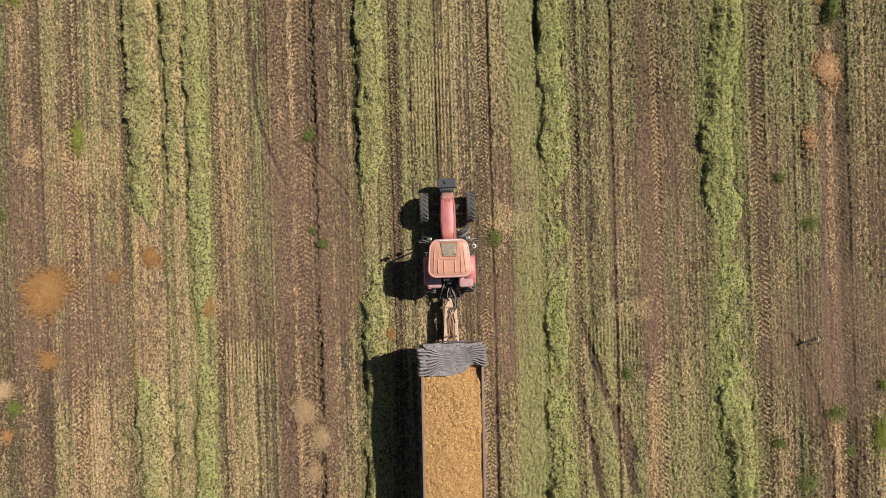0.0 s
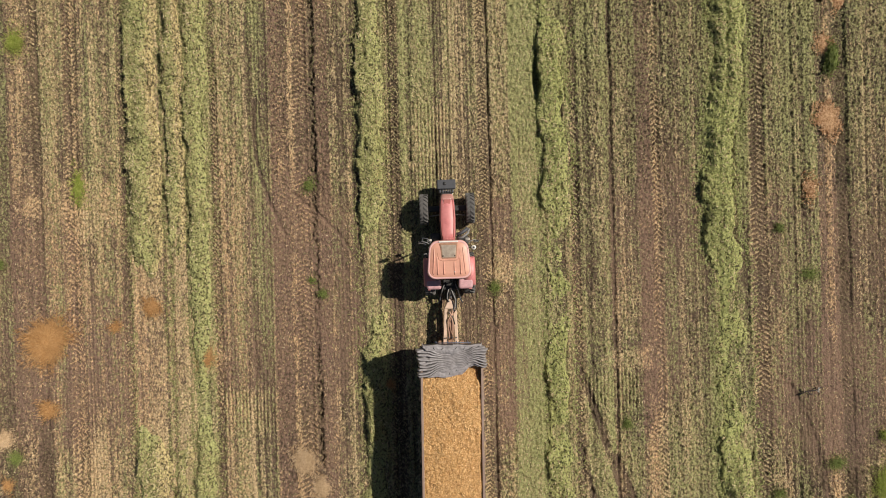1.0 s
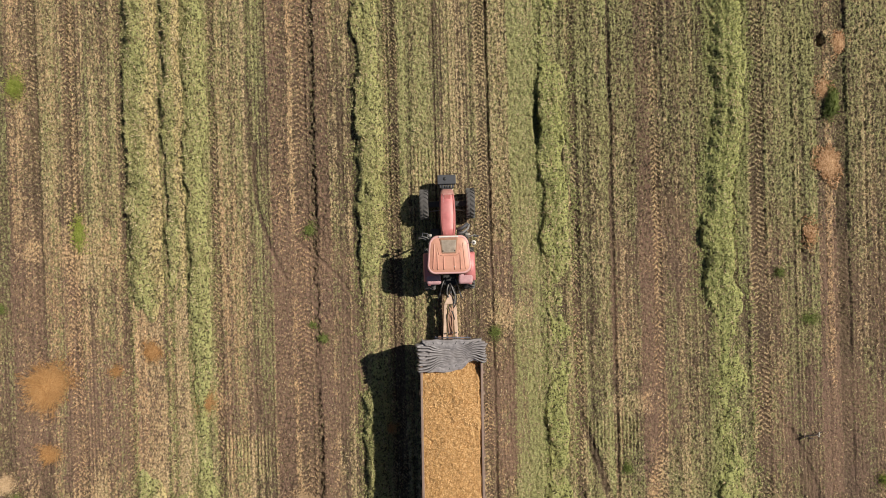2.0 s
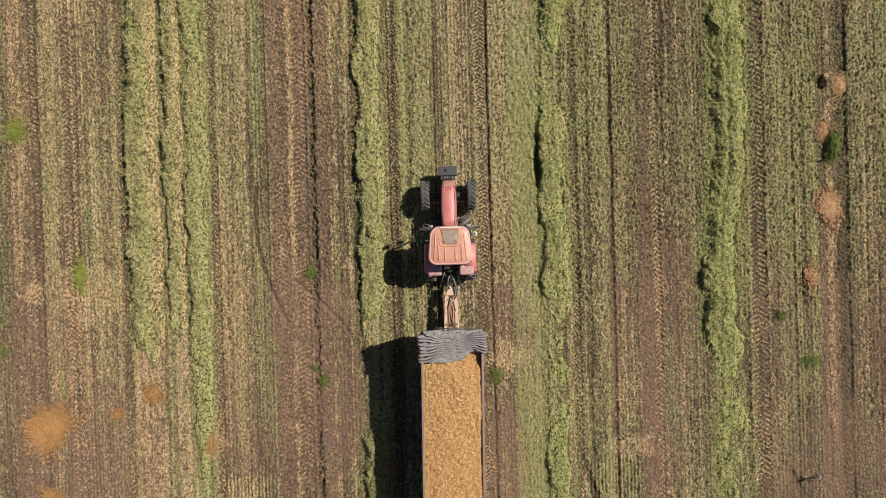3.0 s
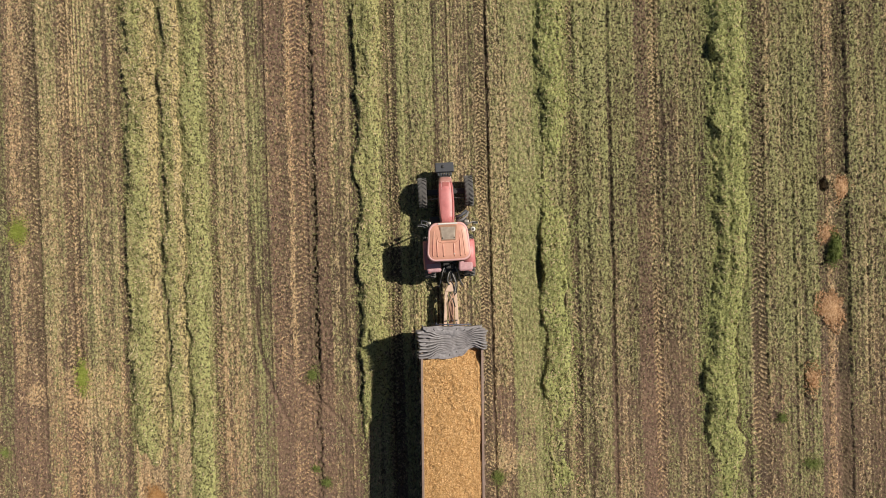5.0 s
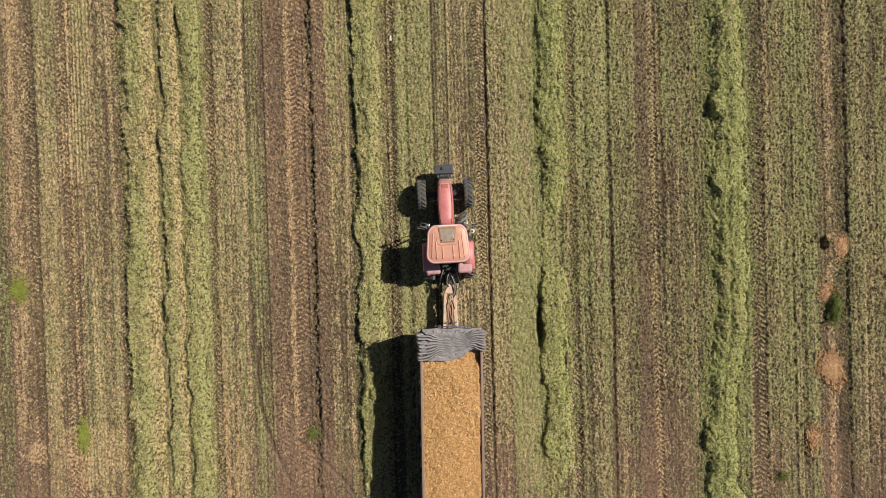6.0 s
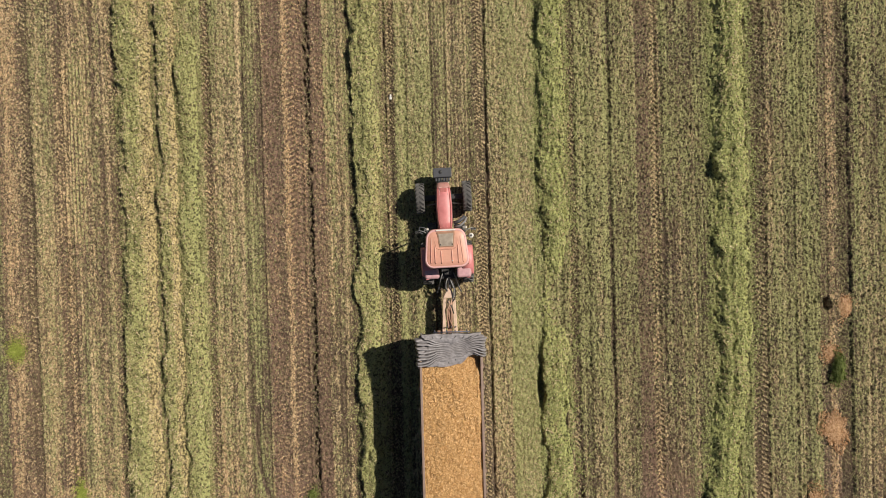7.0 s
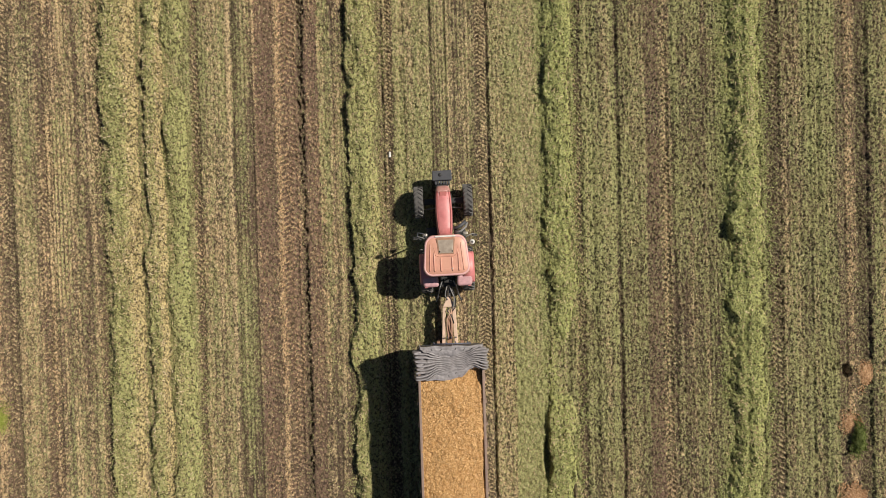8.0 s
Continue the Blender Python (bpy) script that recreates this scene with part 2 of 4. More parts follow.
def ground_cover(x, y, u, v, inside):
    b = bare(x, y)
    patch = layered(x * 0.5, y * 0.16, 51) - 0.5
    calm = 1 - 0.75 * smooth((v[2] - 0.55) / 0.15)
    row = np.sin(2 * math.pi * u / 0.15) * (0.12 * v[5] + 0.35 * combed(x, y)) + 0.25 * combed(x, y)
    straw = v[0] * (1 - 0.92 * b) + 0.5 * patch * (1 - 0.5 * b) + 0.5 * strawy(x, y) + 0.22 * b * smooth((value_noise(x * 8, y * 7, 63) - 0.66) / 0.1) + (0.4 + v[0]) * (1.05 - 0.6 * b) * (layered(x * 9, y * 5.5, 61, 2) - 0.5) - 0.10 * smooth((x - 3) / 6)
    straw += (1.15 * (layered(u * 3.6, y * 0.04, 91, 3) - 0.5) + 0.85 * (layered(u * 8.5, y * 0.3, 103, 2) - 0.5)) * (1 - 0.5 * b) * calm + row + 0.62 * tread(u, y, v, inside) - 0.7 * wheel_turns(x, y) - 0.5 * scored(u, y) * (1 - 0.5 * b)
    north, south = smooth((y - 3) / 9), smooth((-4.2 - y) / 3) * smooth((x - 1) / 3) * smooth((14.5 - x) / 2)
    straw = straw + 0.22 * south
    straw = straw - 0.16 * north * smooth((x - 1) / 4)
    green = v[1] * (1 - (0.9 - 0.5 * (v[1] > 0.45)) * b) + (0.10 + 0.13 * smooth((x - 1) / 3)) * north + (0.5 * (layered(u * 2.1, y * 0.05, 95, 2) - 0.5) + 0.55 * (layered(x * 0.3, y * 0.22, 71) - 0.5) + 0.40 * (layered(x * 7, y * 5, 66, 2) - 0.5) + 0.5 * (layered(u * 7, y * 0.3, 105, 2) - 0.5) + 0.5 * row) * (v[1] > 0.08)
    green = green + 0.22 * south - 0.9 * wheel_turns(x, y)
    leafy = smooth((v[1] - 0.55) / 0.15)
    green = green + leafy * (0.3 * smooth((y - 5) / 4) * smooth((14 - y) / 3) - 0.3 * smooth((y - 12.5) / 4))
    red = v[2] - 0.1 * north + 0.6 * b + 0.22 * smooth((-4 - x) / 6) + 0.5 * (layered(x * 0.25, y * 0.3, 81) - 0.5) + 0.7 * (layered(u * 1.7, y * 0.04, 83, 2) - 0.5)
    # alpha weighs the painted gap shade and the soil's dark mottle
    return np.clip(np.stack([straw, green, red, (0.72 + 0.28 * north * smooth((x + 1) / 6)) * (1 - 0.42 * b) * (1 - 0.5 * leafy)], -1), 0, 1)


# spilled straw: middle x and y, half width and half length
SPILLS = ((2.4, 1.3, 0.9, 0.6), (7.5, -2.45, 1.1, 0.5), (12.4, -6.5, 0.4, 1.9), (8.7, -7.6, 0.3, 3.0), (-9.9, -2.5, 0.7, 0.9), (-15.0, 3.7, 1.2, 1.0), (-17.3, 3.8, 0.5, 0.35), (-1.1, 6.6, 0.4, 1.1), (-8.3, -8.5, 0.4, 2.5), (-14.6, -8.2, 0.5, 2.2))


def strawy(x, y):
    """Ragged patches where straw was spilled, 0 to 1."""
    sx, sy = x + 0.7 * (layered(x * 2, y * 1.6, 53) - 0.5), y + 0.9 * (layered(x * 1.8, y * 1.4, 55) - 0.5)
    return sum(smooth(1.5 - np.hypot((sx - px) / rx, (sy - py) / ry)) for px, py, rx, ry in SPILLS)


def spread_out(a, b, step):
    """Even steps from a to b, then ever wider ones out to the horizon."""
    far, d = [], step
    while sum(far) < 1800:
        d *= 1.35
        far.append(d)
    far = np.cumsum(far)
    return np.concatenate([a - far[::-1], np.arange(a, b, step), b + far])


def sheet(name, xx, yy, zz, material, cover=None, smooth_faces=True):
    """A mesh on a grid of places."""
    h, w = xx.shape
    me = bpy.data.meshes.new(name)
    co = np.stack([xx, yy, zz], -1).reshape(-1, 3).astype(np.float32)
    k = np.arange(h * w).reshape(h, w)
    quads = np.stack([k[:-1, :-1], k[:-1, 1:], k[1:, 1:], k[1:, :-1]], -1).reshape(-1, 4)
    me.vertices.add(len(co))
    me.vertices.foreach_set("co", co.ravel())
    me.loops.add(quads.size)
    me.loops.foreach_set("vertex_index", quads.ravel().astype(np.int32))
    me.polygons.add(len(quads))
    me.polygons.foreach_set("loop_start", np.arange(0, quads.size, 4, dtype=np.int32))
    me.polygons.foreach_set("use_smooth", np.full(len(quads), smooth_faces))
    if cover is not None:
        me.attributes.new("cover", "FLOAT_COLOR", "POINT").data.foreach_set("color", cover.reshape(-1).astype(np.float32))
    me.update(calc_edges=True)
    me.materials.append(material)
    return me


xs, ys = spread_out(-19.2, 19.2, 0.04), spread_out(-11.2, 28.8, 0.052)
gx, gy = np.meshgrid(xs, ys)
gu = lane(gx, np.clip(gy, -60, 90))
gv, g_in = lanes_at(gu, gy)
gz = ground_height(gx, gy, gu, gv, g_in)
tagged(new("ground", sheet("ground", gx, gy, gz, M_FIELD, ground_cover(gx, gy, gu, gv, g_in))), "brown field soil with stubble rows, wheel tracks and straw", "field", kind="structure")


def ground_at(x, y):
    i, j = np.clip(np.searchsorted(ys, y), 0, len(ys) - 1), np.clip(np.searchsorted(xs, x), 0, len(xs) - 1)
    return gz[i, j]


# ---- windrows ----
HEAPS = []


def windrow(u0, u1, tall, label, tan=0.0, seed=0, gap=0.0, fade=(), pits=0.3, fresh=False, sway=0.0, soften=0.25, groove=0.0, steep=0.40):
    """A long heap of cut fodder with a steep, ragged west edge and a flat east side."""
    y = np.arange(-12, 30, 0.05)
    a = np.arange(0, 1.0001, 0.035 / (u1 - u0))
    aa, yy = np.meshgrid(a, y)
    ragged = (layered(yy * 1.1, aa * 1.5, seed + 1, 3) - 0.5) * 0.45 + (layered(yy * 4.5, aa * 2, seed + 6, 2) - 0.5) * 0.22
    u = u0 + ragged * (1 - aa) + aa * (u1 - u0) + (layered(yy * 1.2, yy * 0, seed + 2, 4) - 0.5) * 0.6 * aa
    u = u + sway * smooth(1.5 - np.abs(yy - 4.6) / 3.2)
    x = unlane(u, yy)
    soft = 0.07 + soften * smooth((layered(yy * 0.55, yy * 0, seed + 19, 3) - steep) / 0.2)
    body = smooth(aa / soft) * smooth((1 - aa) / 0.55)
    lump = 0.45 + 0.85 * layered(u * 1.5, yy * 0.8, seed + 3, 2)
    thick = tall * smooth(0.35 + 1.5 * (layered(yy * 0.35, yy * 0, seed + 5, 2) - 0.5 + 0.35 - gap))
    thick = thick * (0.62 + 0.76 * layered(yy * 1.7, yy * 0, seed + 17, 2))
    yf = yy + 3.0 * (layered(u * 1.6, yy * 0.8, seed + 15) - 0.5)
    for lo, hi, keep in fade:
        thick = thick * (1 - (1 - keep) * smooth((yf - lo) / 2.4 + 0.5) * smooth((hi - yf) / 2.4 + 0.5))
    z = thick * body * lump + (layered(u * 8, yy * 6.5, seed + 7, 2) - 0.5) * 0.16 * smooth(body * 3) * np.clip(thick / tall, 0.3, 1) - 0.03 * (body < 0.02)
    z -= groove * thick * smooth(1.4 - np.abs(aa - 0.42 + 0.12 * (layered(yy * 0.8, yy * 0, seed + 21) - 0.5)) / 0.07) * (0.2 + 0.9 * layered(u * 2, yy * 1.3, seed + 23))
    pit = layered(u * 3.6, yy * 1.6, seed + 11, 3)
    z -= pits * thick * smooth((pit - 0.60) / 0.1) * smooth(body * 2)
    z -= 0.13 * (1 - (0.75 if fresh else 0.0) * smooth((0.4 - aa) / 0.2)) * smooth((0.30 - (thick / tall) * np.sqrt(body) + 0.5 * (layered(u * 2.2, yy * 1.4, seed + 13) - 0.5)) / 0.2)
    z += ground_at(x, yy) * (1 - body) + 0.03
    z -= 0.04 * (1 - smooth(body * 6))
    green = np.clip(0.95 - tan * (0.25 + smooth((aa - 0.5) / 0.3)) + 0.8 * (layered(u * 0.9, yy * 0.4, seed + 9) - 0.5), 0, 1)
    straw = np.clip(0.75 + 0.6 * (layered(u * 4, yy * 3, seed + 8, 2) - 0.5), 0, 1)
    cover = np.stack([straw, green, 0.2 + 0 * green, 1 + 0 * green], -1)
    HEAPS.append((x, yy, z, body * np.clip(thick / tall, 0.35, 1), green, fresh))
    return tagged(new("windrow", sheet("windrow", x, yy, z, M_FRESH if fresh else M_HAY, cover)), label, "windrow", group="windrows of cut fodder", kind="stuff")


windrow(-13.72, -12.25, 0.42, "long ragged windrow of green cut fodder, flattened tan on one side", 0.75, 100, -0.05, ((-5.8, 2.2, 0.05),))
windrow(-12.03, -11.25, 0.34, "pale straw-coloured pressed swath with a steep edge", 1.1, 120, 0.0, ((-6.0, 3.0, 0.05), (-13, -6.0, 0.3)))
windrow(-11.25, -10.30, 0.33, "long green windrow of cut fodder on stubble", 0.0, 140, 0.10, ((-5.5, 0.5, 0.4),))
windrow(-4.10, -2.88, 0.42, "long yellow-green windrow of cut fodder beside the wheel track", 0.25, 160, 0.02, ((-2.0, 3.6, 0.03),))
windrow(3.55, 4.80, 0.27, "lumpy green windrow of cut fodder on the field", 0.05, 180, 0.14, ((-3.5, 4.2, 0.28),), 0.5, True, 0.0, 0.62, 0.0, 0.31)
windrow(10.70, 12.25, 0.31, "tall lumpy green windrow of cut fodder with deep hollows", 0.05, 200, -0.12, ((-6.5, 2.2, 0.2),), 0.12, True, -0.5, 0.34, 0.35, 0.33)


# ---- loose straw and leaves ----
def litter(name, x, y, z, turn, long, wide, tilt, lift, material, label, category, parent=None):
    """Many small flat pieces in one mesh, each lying at its own slant."""
    n = len(x)
    c, s = np.cos(turn), np.sin(turn)
    along = np.stack([c * np.cos(tilt), s * np.cos(tilt), np.sin(tilt)], -1) * (long / 2)[:, None]
    roll = rng.uniform(-0.7, 0.7, n)
    across = np.stack([-s * np.cos(roll), c * np.cos(roll), np.sin(roll)], -1) * (wide / 2)[:, None]
    mid = np.stack([x, y, z + lift], -1)
    co = np.stack([mid - along - across, mid + along - across * 0.6, mid + along + across * 0.6, mid - along + across], 1).reshape(-1, 3)
    me = bpy.data.meshes.new(name)
    me.vertices.add(4 * n)
    me.vertices.foreach_set("co", co.astype(np.float32).ravel())
    me.loops.add(4 * n)
    me.loops.foreach_set("vertex_index", np.arange(4 * n, dtype=np.int32))
    me.polygons.add(n)
    me.polygons.foreach_set("loop_start", np.arange(0, 4 * n, 4, dtype=np.int32))
    me.update(calc_edges=True)
    me.materials.append(material)
    ob = new(name, me)
    ob.parent = parent
    return tagged(ob, label, category, kind="stuff")


M_STRAW = blade_material("loose straw", (0.23, 0.155, 0.08), (0.45, 0.34, 0.19), (0.66, 0.53, 0.35))
M_LEAF = blade_material("loose cut leaves", (0.13, 0.125, 0.043), (0.28, 0.265, 0.105), (0.43, 0.40, 0.19))


def strew(count, weight, seed):
    """Places on the field, kept where weight(cover) is high."""
    r = np.random.default_rng(seed)
    x, y = r.uniform(-19.8, 19.8, count), r.uniform(-11.8, 29.8, count)
    u = lane(x, y)
    v, inside = lanes_at(u, y)
    cov = ground_cover(x, y, u, v, inside)
    keep = r.random(count) < weight(cov) * (1 - 0.6 * np.clip(v[4], 0, 1))
    return x[keep], y[keep], r


x, y, r = strew(330000, lambda c: np.clip(0.03 + 0.75 * c[:, 0], 0, 1), 11)
n = len(x)
litter("straw_litter", x, y, ground_at(x, y), np.where(r.random(n) < 0.5, r.normal(1.57, 0.5, n), r.uniform(0, 6.3, n)), r.uniform(0.03, 0.10, n), r.uniform(0.012, 0.030, n), r.normal(0.15, 0.3, n), r.uniform(0.012, 0.05, n), M_STRAW, "pale broken straw scattered over the stubble", "straw")
x, y, r = strew(330000, lambda c: np.clip(0.9 * c[:, 1], 0, 1), 12)
n = len(x)
litter("leaf_litter", x, y, ground_at(x, y), r.uniform(0, 6.3, n), r.uniform(0.03, 0.085, n), r.uniform(0.014, 0.032, n), r.normal(0.2, 0.4, n), r.uniform(0.012, 0.06, n), M_LEAF, "wilted green leaf bits scattered over the stubble", "leaves")
M_LEAF_FRESH = blade_material("fresh cut leaves", (0.14, 0.152, 0.047), (0.285, 0.298, 0.105), (0.40, 0.405, 0.175))
r = np.random.default_rng(13)
strewn = {"loose_fodder": [], "fresh_fodder": [], "loose_straw": []}
for hx, hy, hz, weight, green, fresh in HEAPS:
    i = np.nonzero(r.random(hx.size) < 0.62 * np.clip(weight.ravel() * 1.4, 0.0, 1))[0]
    p = np.stack([a.ravel()[i] for a in (hx, hy, hz, green)], -1)
    p[:, :2] += r.uniform(-0.03, 0.03, (len(p), 2))
    leafy = r.random(len(p)) < 0.25 + 0.65 * p[:, 3]
    strewn["fresh_fodder" if fresh else "loose_fodder"].append(p[leafy])
    strewn["loose_straw"].append(p[~leafy])
    for edge, way in ((0, -1), (-1, 1)):
        j = r.integers(0, hx.shape[0], 5000)
        j = j[weight.max(1)[j] > r.uniform(0.1, 0.6, len(j))]
        ex, ey = hx[j, edge] + way * (r.exponential(0.16, len(j)) - 0.06), hy[j, edge]
        strewn["fresh_fodder" if fresh else "loose_fodder"].append(np.stack([ex, ey, ground_at(ex, ey), 0 * ex], -1))
for nm, mat, lab in (("loose_fodder", M_LEAF, "wilted green stems lying loose on the windrows"), ("fresh_fodder", M_LEAF_FRESH, "fresh green stems lying loose on the windrows"), ("loose_straw", M_STRAW, "pale dry stems lying loose on the windrows")):
    p = np.concatenate(strewn[nm])
    n = len(p)
    litter(nm, p[:, 0], p[:, 1], p[:, 2], r.uniform(0, 6.3, n), r.uniform(0.05, 0.14, n), r.uniform(0.02, 0.045, n), r.normal(0.25, 0.4, n), r.uniform(0.01, 0.06, n), mat, lab, "fodder")


# ---- weeds ----
def thing(name, label, category, **more):
    return tagged(new(name), label, category, **more)


def weed(name, x, y, radius, material, label, blades=260, tall=0.35, long_way=1.0, spread=1.0, seed=0, broad=1.0):
    """A tuft of bent, tapering blades that lean out from its foot."""
    r = np.random.default_rng(500 + seed)
    n = blades * 6
    around = r.uniform(0, 2 * math.pi, n)
    out = np.clip(np.abs(r.normal(0, 0.46 * spread, n)), 0, 1.3) * (0.9 + 0.2 * np.sin(2 * around + 1.7 * seed) + 0.15 * np.sin(3 * around + seed) + 0.12 * np.sin(7 * around + 2 * seed))
    foot = radius * 0.95 * out[:, None] * np.stack([np.cos(around), np.sin(around)], -1)
    turn = around + r.normal(0, 1.3, n)
    reach = radius * r.uniform(0.08, 0.34, n) * (1.1 - 0.4 * np.clip(out, 0, 1))
    wide = broad * r.uniform(0.006, 0.016, n)
    d = np.stack([np.cos(turn), np.sin(turn)], -1)
    e = np.stack([-d[:, 1], d[:, 0]], -1)
    rise = 0.07 + tall * r.uniform(0.25, 1.0, n) * (1.1 - 0.6 * np.clip(out, 0, 1))
    co = []
    for f, h, w in ((0.0, -0.02, 1.0), (0.55, 0.8, 0.9), (1.0, 0.75, 0.2)):
        p = foot + d * (reach * f)[:, None]
        for sgn in (-1, 1):
            q = p + e * (sgn * w * wide / 2)[:, None]
            co.append(np.stack([q[:, 0], q[:, 1] * long_way, rise * h], -1))
    co = np.stack(co, 1).reshape(-1, 3)
    base = np.arange(n)[:, None] * 6
    quads = np.concatenate([base + np.array([0, 1, 3, 2]), base + np.array([2, 3, 5, 4])])
    me = bpy.data.meshes.new(name)
    me.from_pydata(co.tolist(), [], quads.tolist())
    me.materials.append(material)
    ob = thing(name, label, "weed", group="dry weeds on the field" if name == "dry_weed" else "green weeds on the field")
    leaves = new("foliage", me)
    leaves.parent = ob
    tagged(leaves, kind="stuff")
    ob.location = (x, y, float(ground_at(np.array([x]), np.array([y]))[0]) + 0.01)
    return ob


M_DRY = blade_material("dry orange weed", (0.28, 0.14, 0.05), (0.49, 0.255, 0.095), (0.63, 0.39, 0.18))
M_PALE = blade_material("dry pale weed", (0.34, 0.21, 0.11), (0.60, 0.42, 0.24), (0.78, 0.60, 0.40))
M_BRUSH = blade_material("dry salmon brush", (0.30, 0.15, 0.07), (0.58, 0.34, 0.17), (0.74, 0.50, 0.30))
M_WEED = blade_material("green weed", (0.10, 0.125, 0.03), (0.17, 0.21, 0.05), (0.27, 0.295, 0.10))
M_LIME = blade_material("yellow-green weed", (0.18, 0.22, 0.035), (0.28, 0.32, 0.055), (0.39, 0.41, 0.11))
for k, (x, y, rad, count) in enumerate(((-16.64, -1.75, 1.12, 1500), (-16.57, -4.63, 0.55, 300), (-12.26, -0.33, 0.5, 320), (-10.02, -2.45, 0.55, 300), (-13.8, -1.16, 0.35, 130), (-2.35, -3.51, 0.35, 120), (-18.3, -7.8, 0.4, 120))):
    weed("dry_weed", x, y, rad, M_DRY, "dry orange-brown weed tuft on bare soil" if rad > 0.5 else "small dry orange weed tuft in the stubble", count, 0.16, 1.0, 1.1, k)
for k, (x, y, rad, count) in enumerate(((-5.89, -6.69, 0.62, 560), (-5.18, -7.87, 0.58, 480), (-5.5, -9.3, 0.5, 340), (-18.42, -5.88, 0.5, 320), (15.77, 7.46, 0.5, 440), (15.02, 4.6, 0.42, 90), (16.25, 12.5, 0.38, 260), (15.6, 10.6, 0.35, 200))):
    weed("dry_weed", x, y, rad, M_PALE if x < 10 else M_BRUSH, "pale dry weed heap on the field" if x < 10 else "pale pinkish dry brush heap beside a wheel track", count, 0.22 if x < 10 else 0.12, 1.15 if x < 10 else 1.35, 1.1 if x < 10 else 1.45, 20 + k, 1.0 if x < 10 else 2.6)
for k, (x, y, rad, count, way) in enumerate(((-17.95, -6.64, 0.45, 300, 0.9), (-5.7, 4.74, 0.36, 170, 1.2), (-5.13, 0.21, 0.32, 170, 1.0), (-5.6, 0.78, 0.28, 120, 1.0), (2.05, 0.49, 0.42, 220, 0.9), (13.8, 2.96, 0.32, 150, 1.0), (15.02, 1.08, 0.6, 160, 0.8), (7.52, -5.15, 0.3, 160, 1.3), (16.19, -6.78, 0.6, 260, 0.8), (16.89, -8.42, 0.5, 240, 0.9), (-18.6, 1.44, 0.3, 110, 1.0), (15.0, -9.7, 0.7, 200, 0.9), (13.85, -8.07, 0.5, 130, 0.8))):
    weed("green_weed", x, y, rad, M_WEED, "low green weed tuft on brown soil", count // 2, 0.1, way, 1.2, 40 + k)
weed("green_weed", 15.9, 9.95, 0.36, M_WEED, "dense dark green weed clump beside a wheel track", 210, 0.38, 2.1, 1.0, 66, 2.0)
for k, (x, y, rad, count, way) in enumerate(((18.25, -7.6, 0.75, 620, 1.3), (18.2, -5.6, 0.4, 200, 1.0), (-15.34, 4.63, 0.38, 260, 2.3), (-18.0, 10.69, 0.6, 420, 1.1))):
    weed("green_weed", x, y, rad, M_LIME, "bright yellow-green weed patch in the stubble", count // 2, 0.15, way, 1.3, 70 + k)


# ---- building helpers ----
def part(name, bm, material, parent=None, label=""):
    me = bpy.data.meshes.new(name)
    bm.to_mesh(me)
    bm.free()
    me.materials.append(material)
    ob = new(name, me)
    ob.parent = parent
    if label:
        tagged(ob, label)
    return ob


def box(x0, x1, y0, y1, z0, z1, bevel=0.01, seg=2, bm=None, shape=None):
    """A bevelled box; shape(co) may move its corners first."""
    made = bmesh.new()
    bmesh.ops.create_cube(made, size=1)
    for v in made.verts:
        v.co = Vector(((x0 + x1) / 2 + v.co.x * (x1 - x0), (y0 + y1) / 2 + v.co.y * (y1 - y0), (z0 + z1) / 2 + v.co.z * (z1 - z0)))
        if shape:
            v.co = Vector(shape(v.co))
    if bevel:
        bmesh.ops.bevel(made, geom=list(made.edges), offset=bevel, segments=seg, affect="EDGES", profile=0.5)
    for f in made.faces:
        f.smooth = False
    if bm is None:
        return made
    me = bpy.data.meshes.new("tmp")
    made.to_mesh(me)
    made.free()
    bm.from_mesh(me)
    bpy.data.meshes.remove(me)
    return bm


def tube(points, r, seg=8, bm=None):
    """A round bar along points."""
    bm = bm or bmesh.new()
    rings = []
    pts = [Vector(p) for p in points]
    for i, p in enumerate(pts):
        d = (pts[min(i + 1, len(pts) - 1)] - pts[max(i - 1, 0)]).normalized()
        s = d.cross(Vector((0, 0, 1)) if abs(d.z) < 0.9 else Vector((1, 0, 0))).normalized()
        t = s.cross(d)
        rings.append([bm.verts.new(p + r * (math.cos(k * 2 * math.pi / seg) * s + math.sin(k * 2 * math.pi / seg) * t)) for k in range(seg)])
    for a, b in zip(rings, rings[1:]):
        for k in range(seg):
            bm.faces.new((a[k], a[(k + 1) % seg], b[(k + 1) % seg], b[k])).smooth = True
    bm.faces.new(rings[0][::-1])
    bm.faces.new(rings[-1])
    bmesh.ops.recalc_face_normals(bm, faces=bm.faces)
    return bm


def lathe(profile, seg=40):
    """A body of revolution about x from (x, r) pairs."""
    bm = bmesh.new()
    rings = [[bm.verts.new((x, r * math.cos(k * 2 * math.pi / seg), r * math.sin(k * 2 * math.pi / seg))) for k in range(seg)] for x, r in profile]
    for a, b in zip(rings, rings[1:]):
        for k in range(seg):
            bm.faces.new((a[k], b[k], b[(k + 1) % seg], a[(k + 1) % seg])).smooth = True
    if profile[0] != profile[-1]:
        for ring in (rings[0], rings[-1]):
            if profile[0][1] > 0.001:
                bm.faces.new(ring)
    bmesh.ops.recalc_face_normals(bm, faces=bm.faces)
    return bm


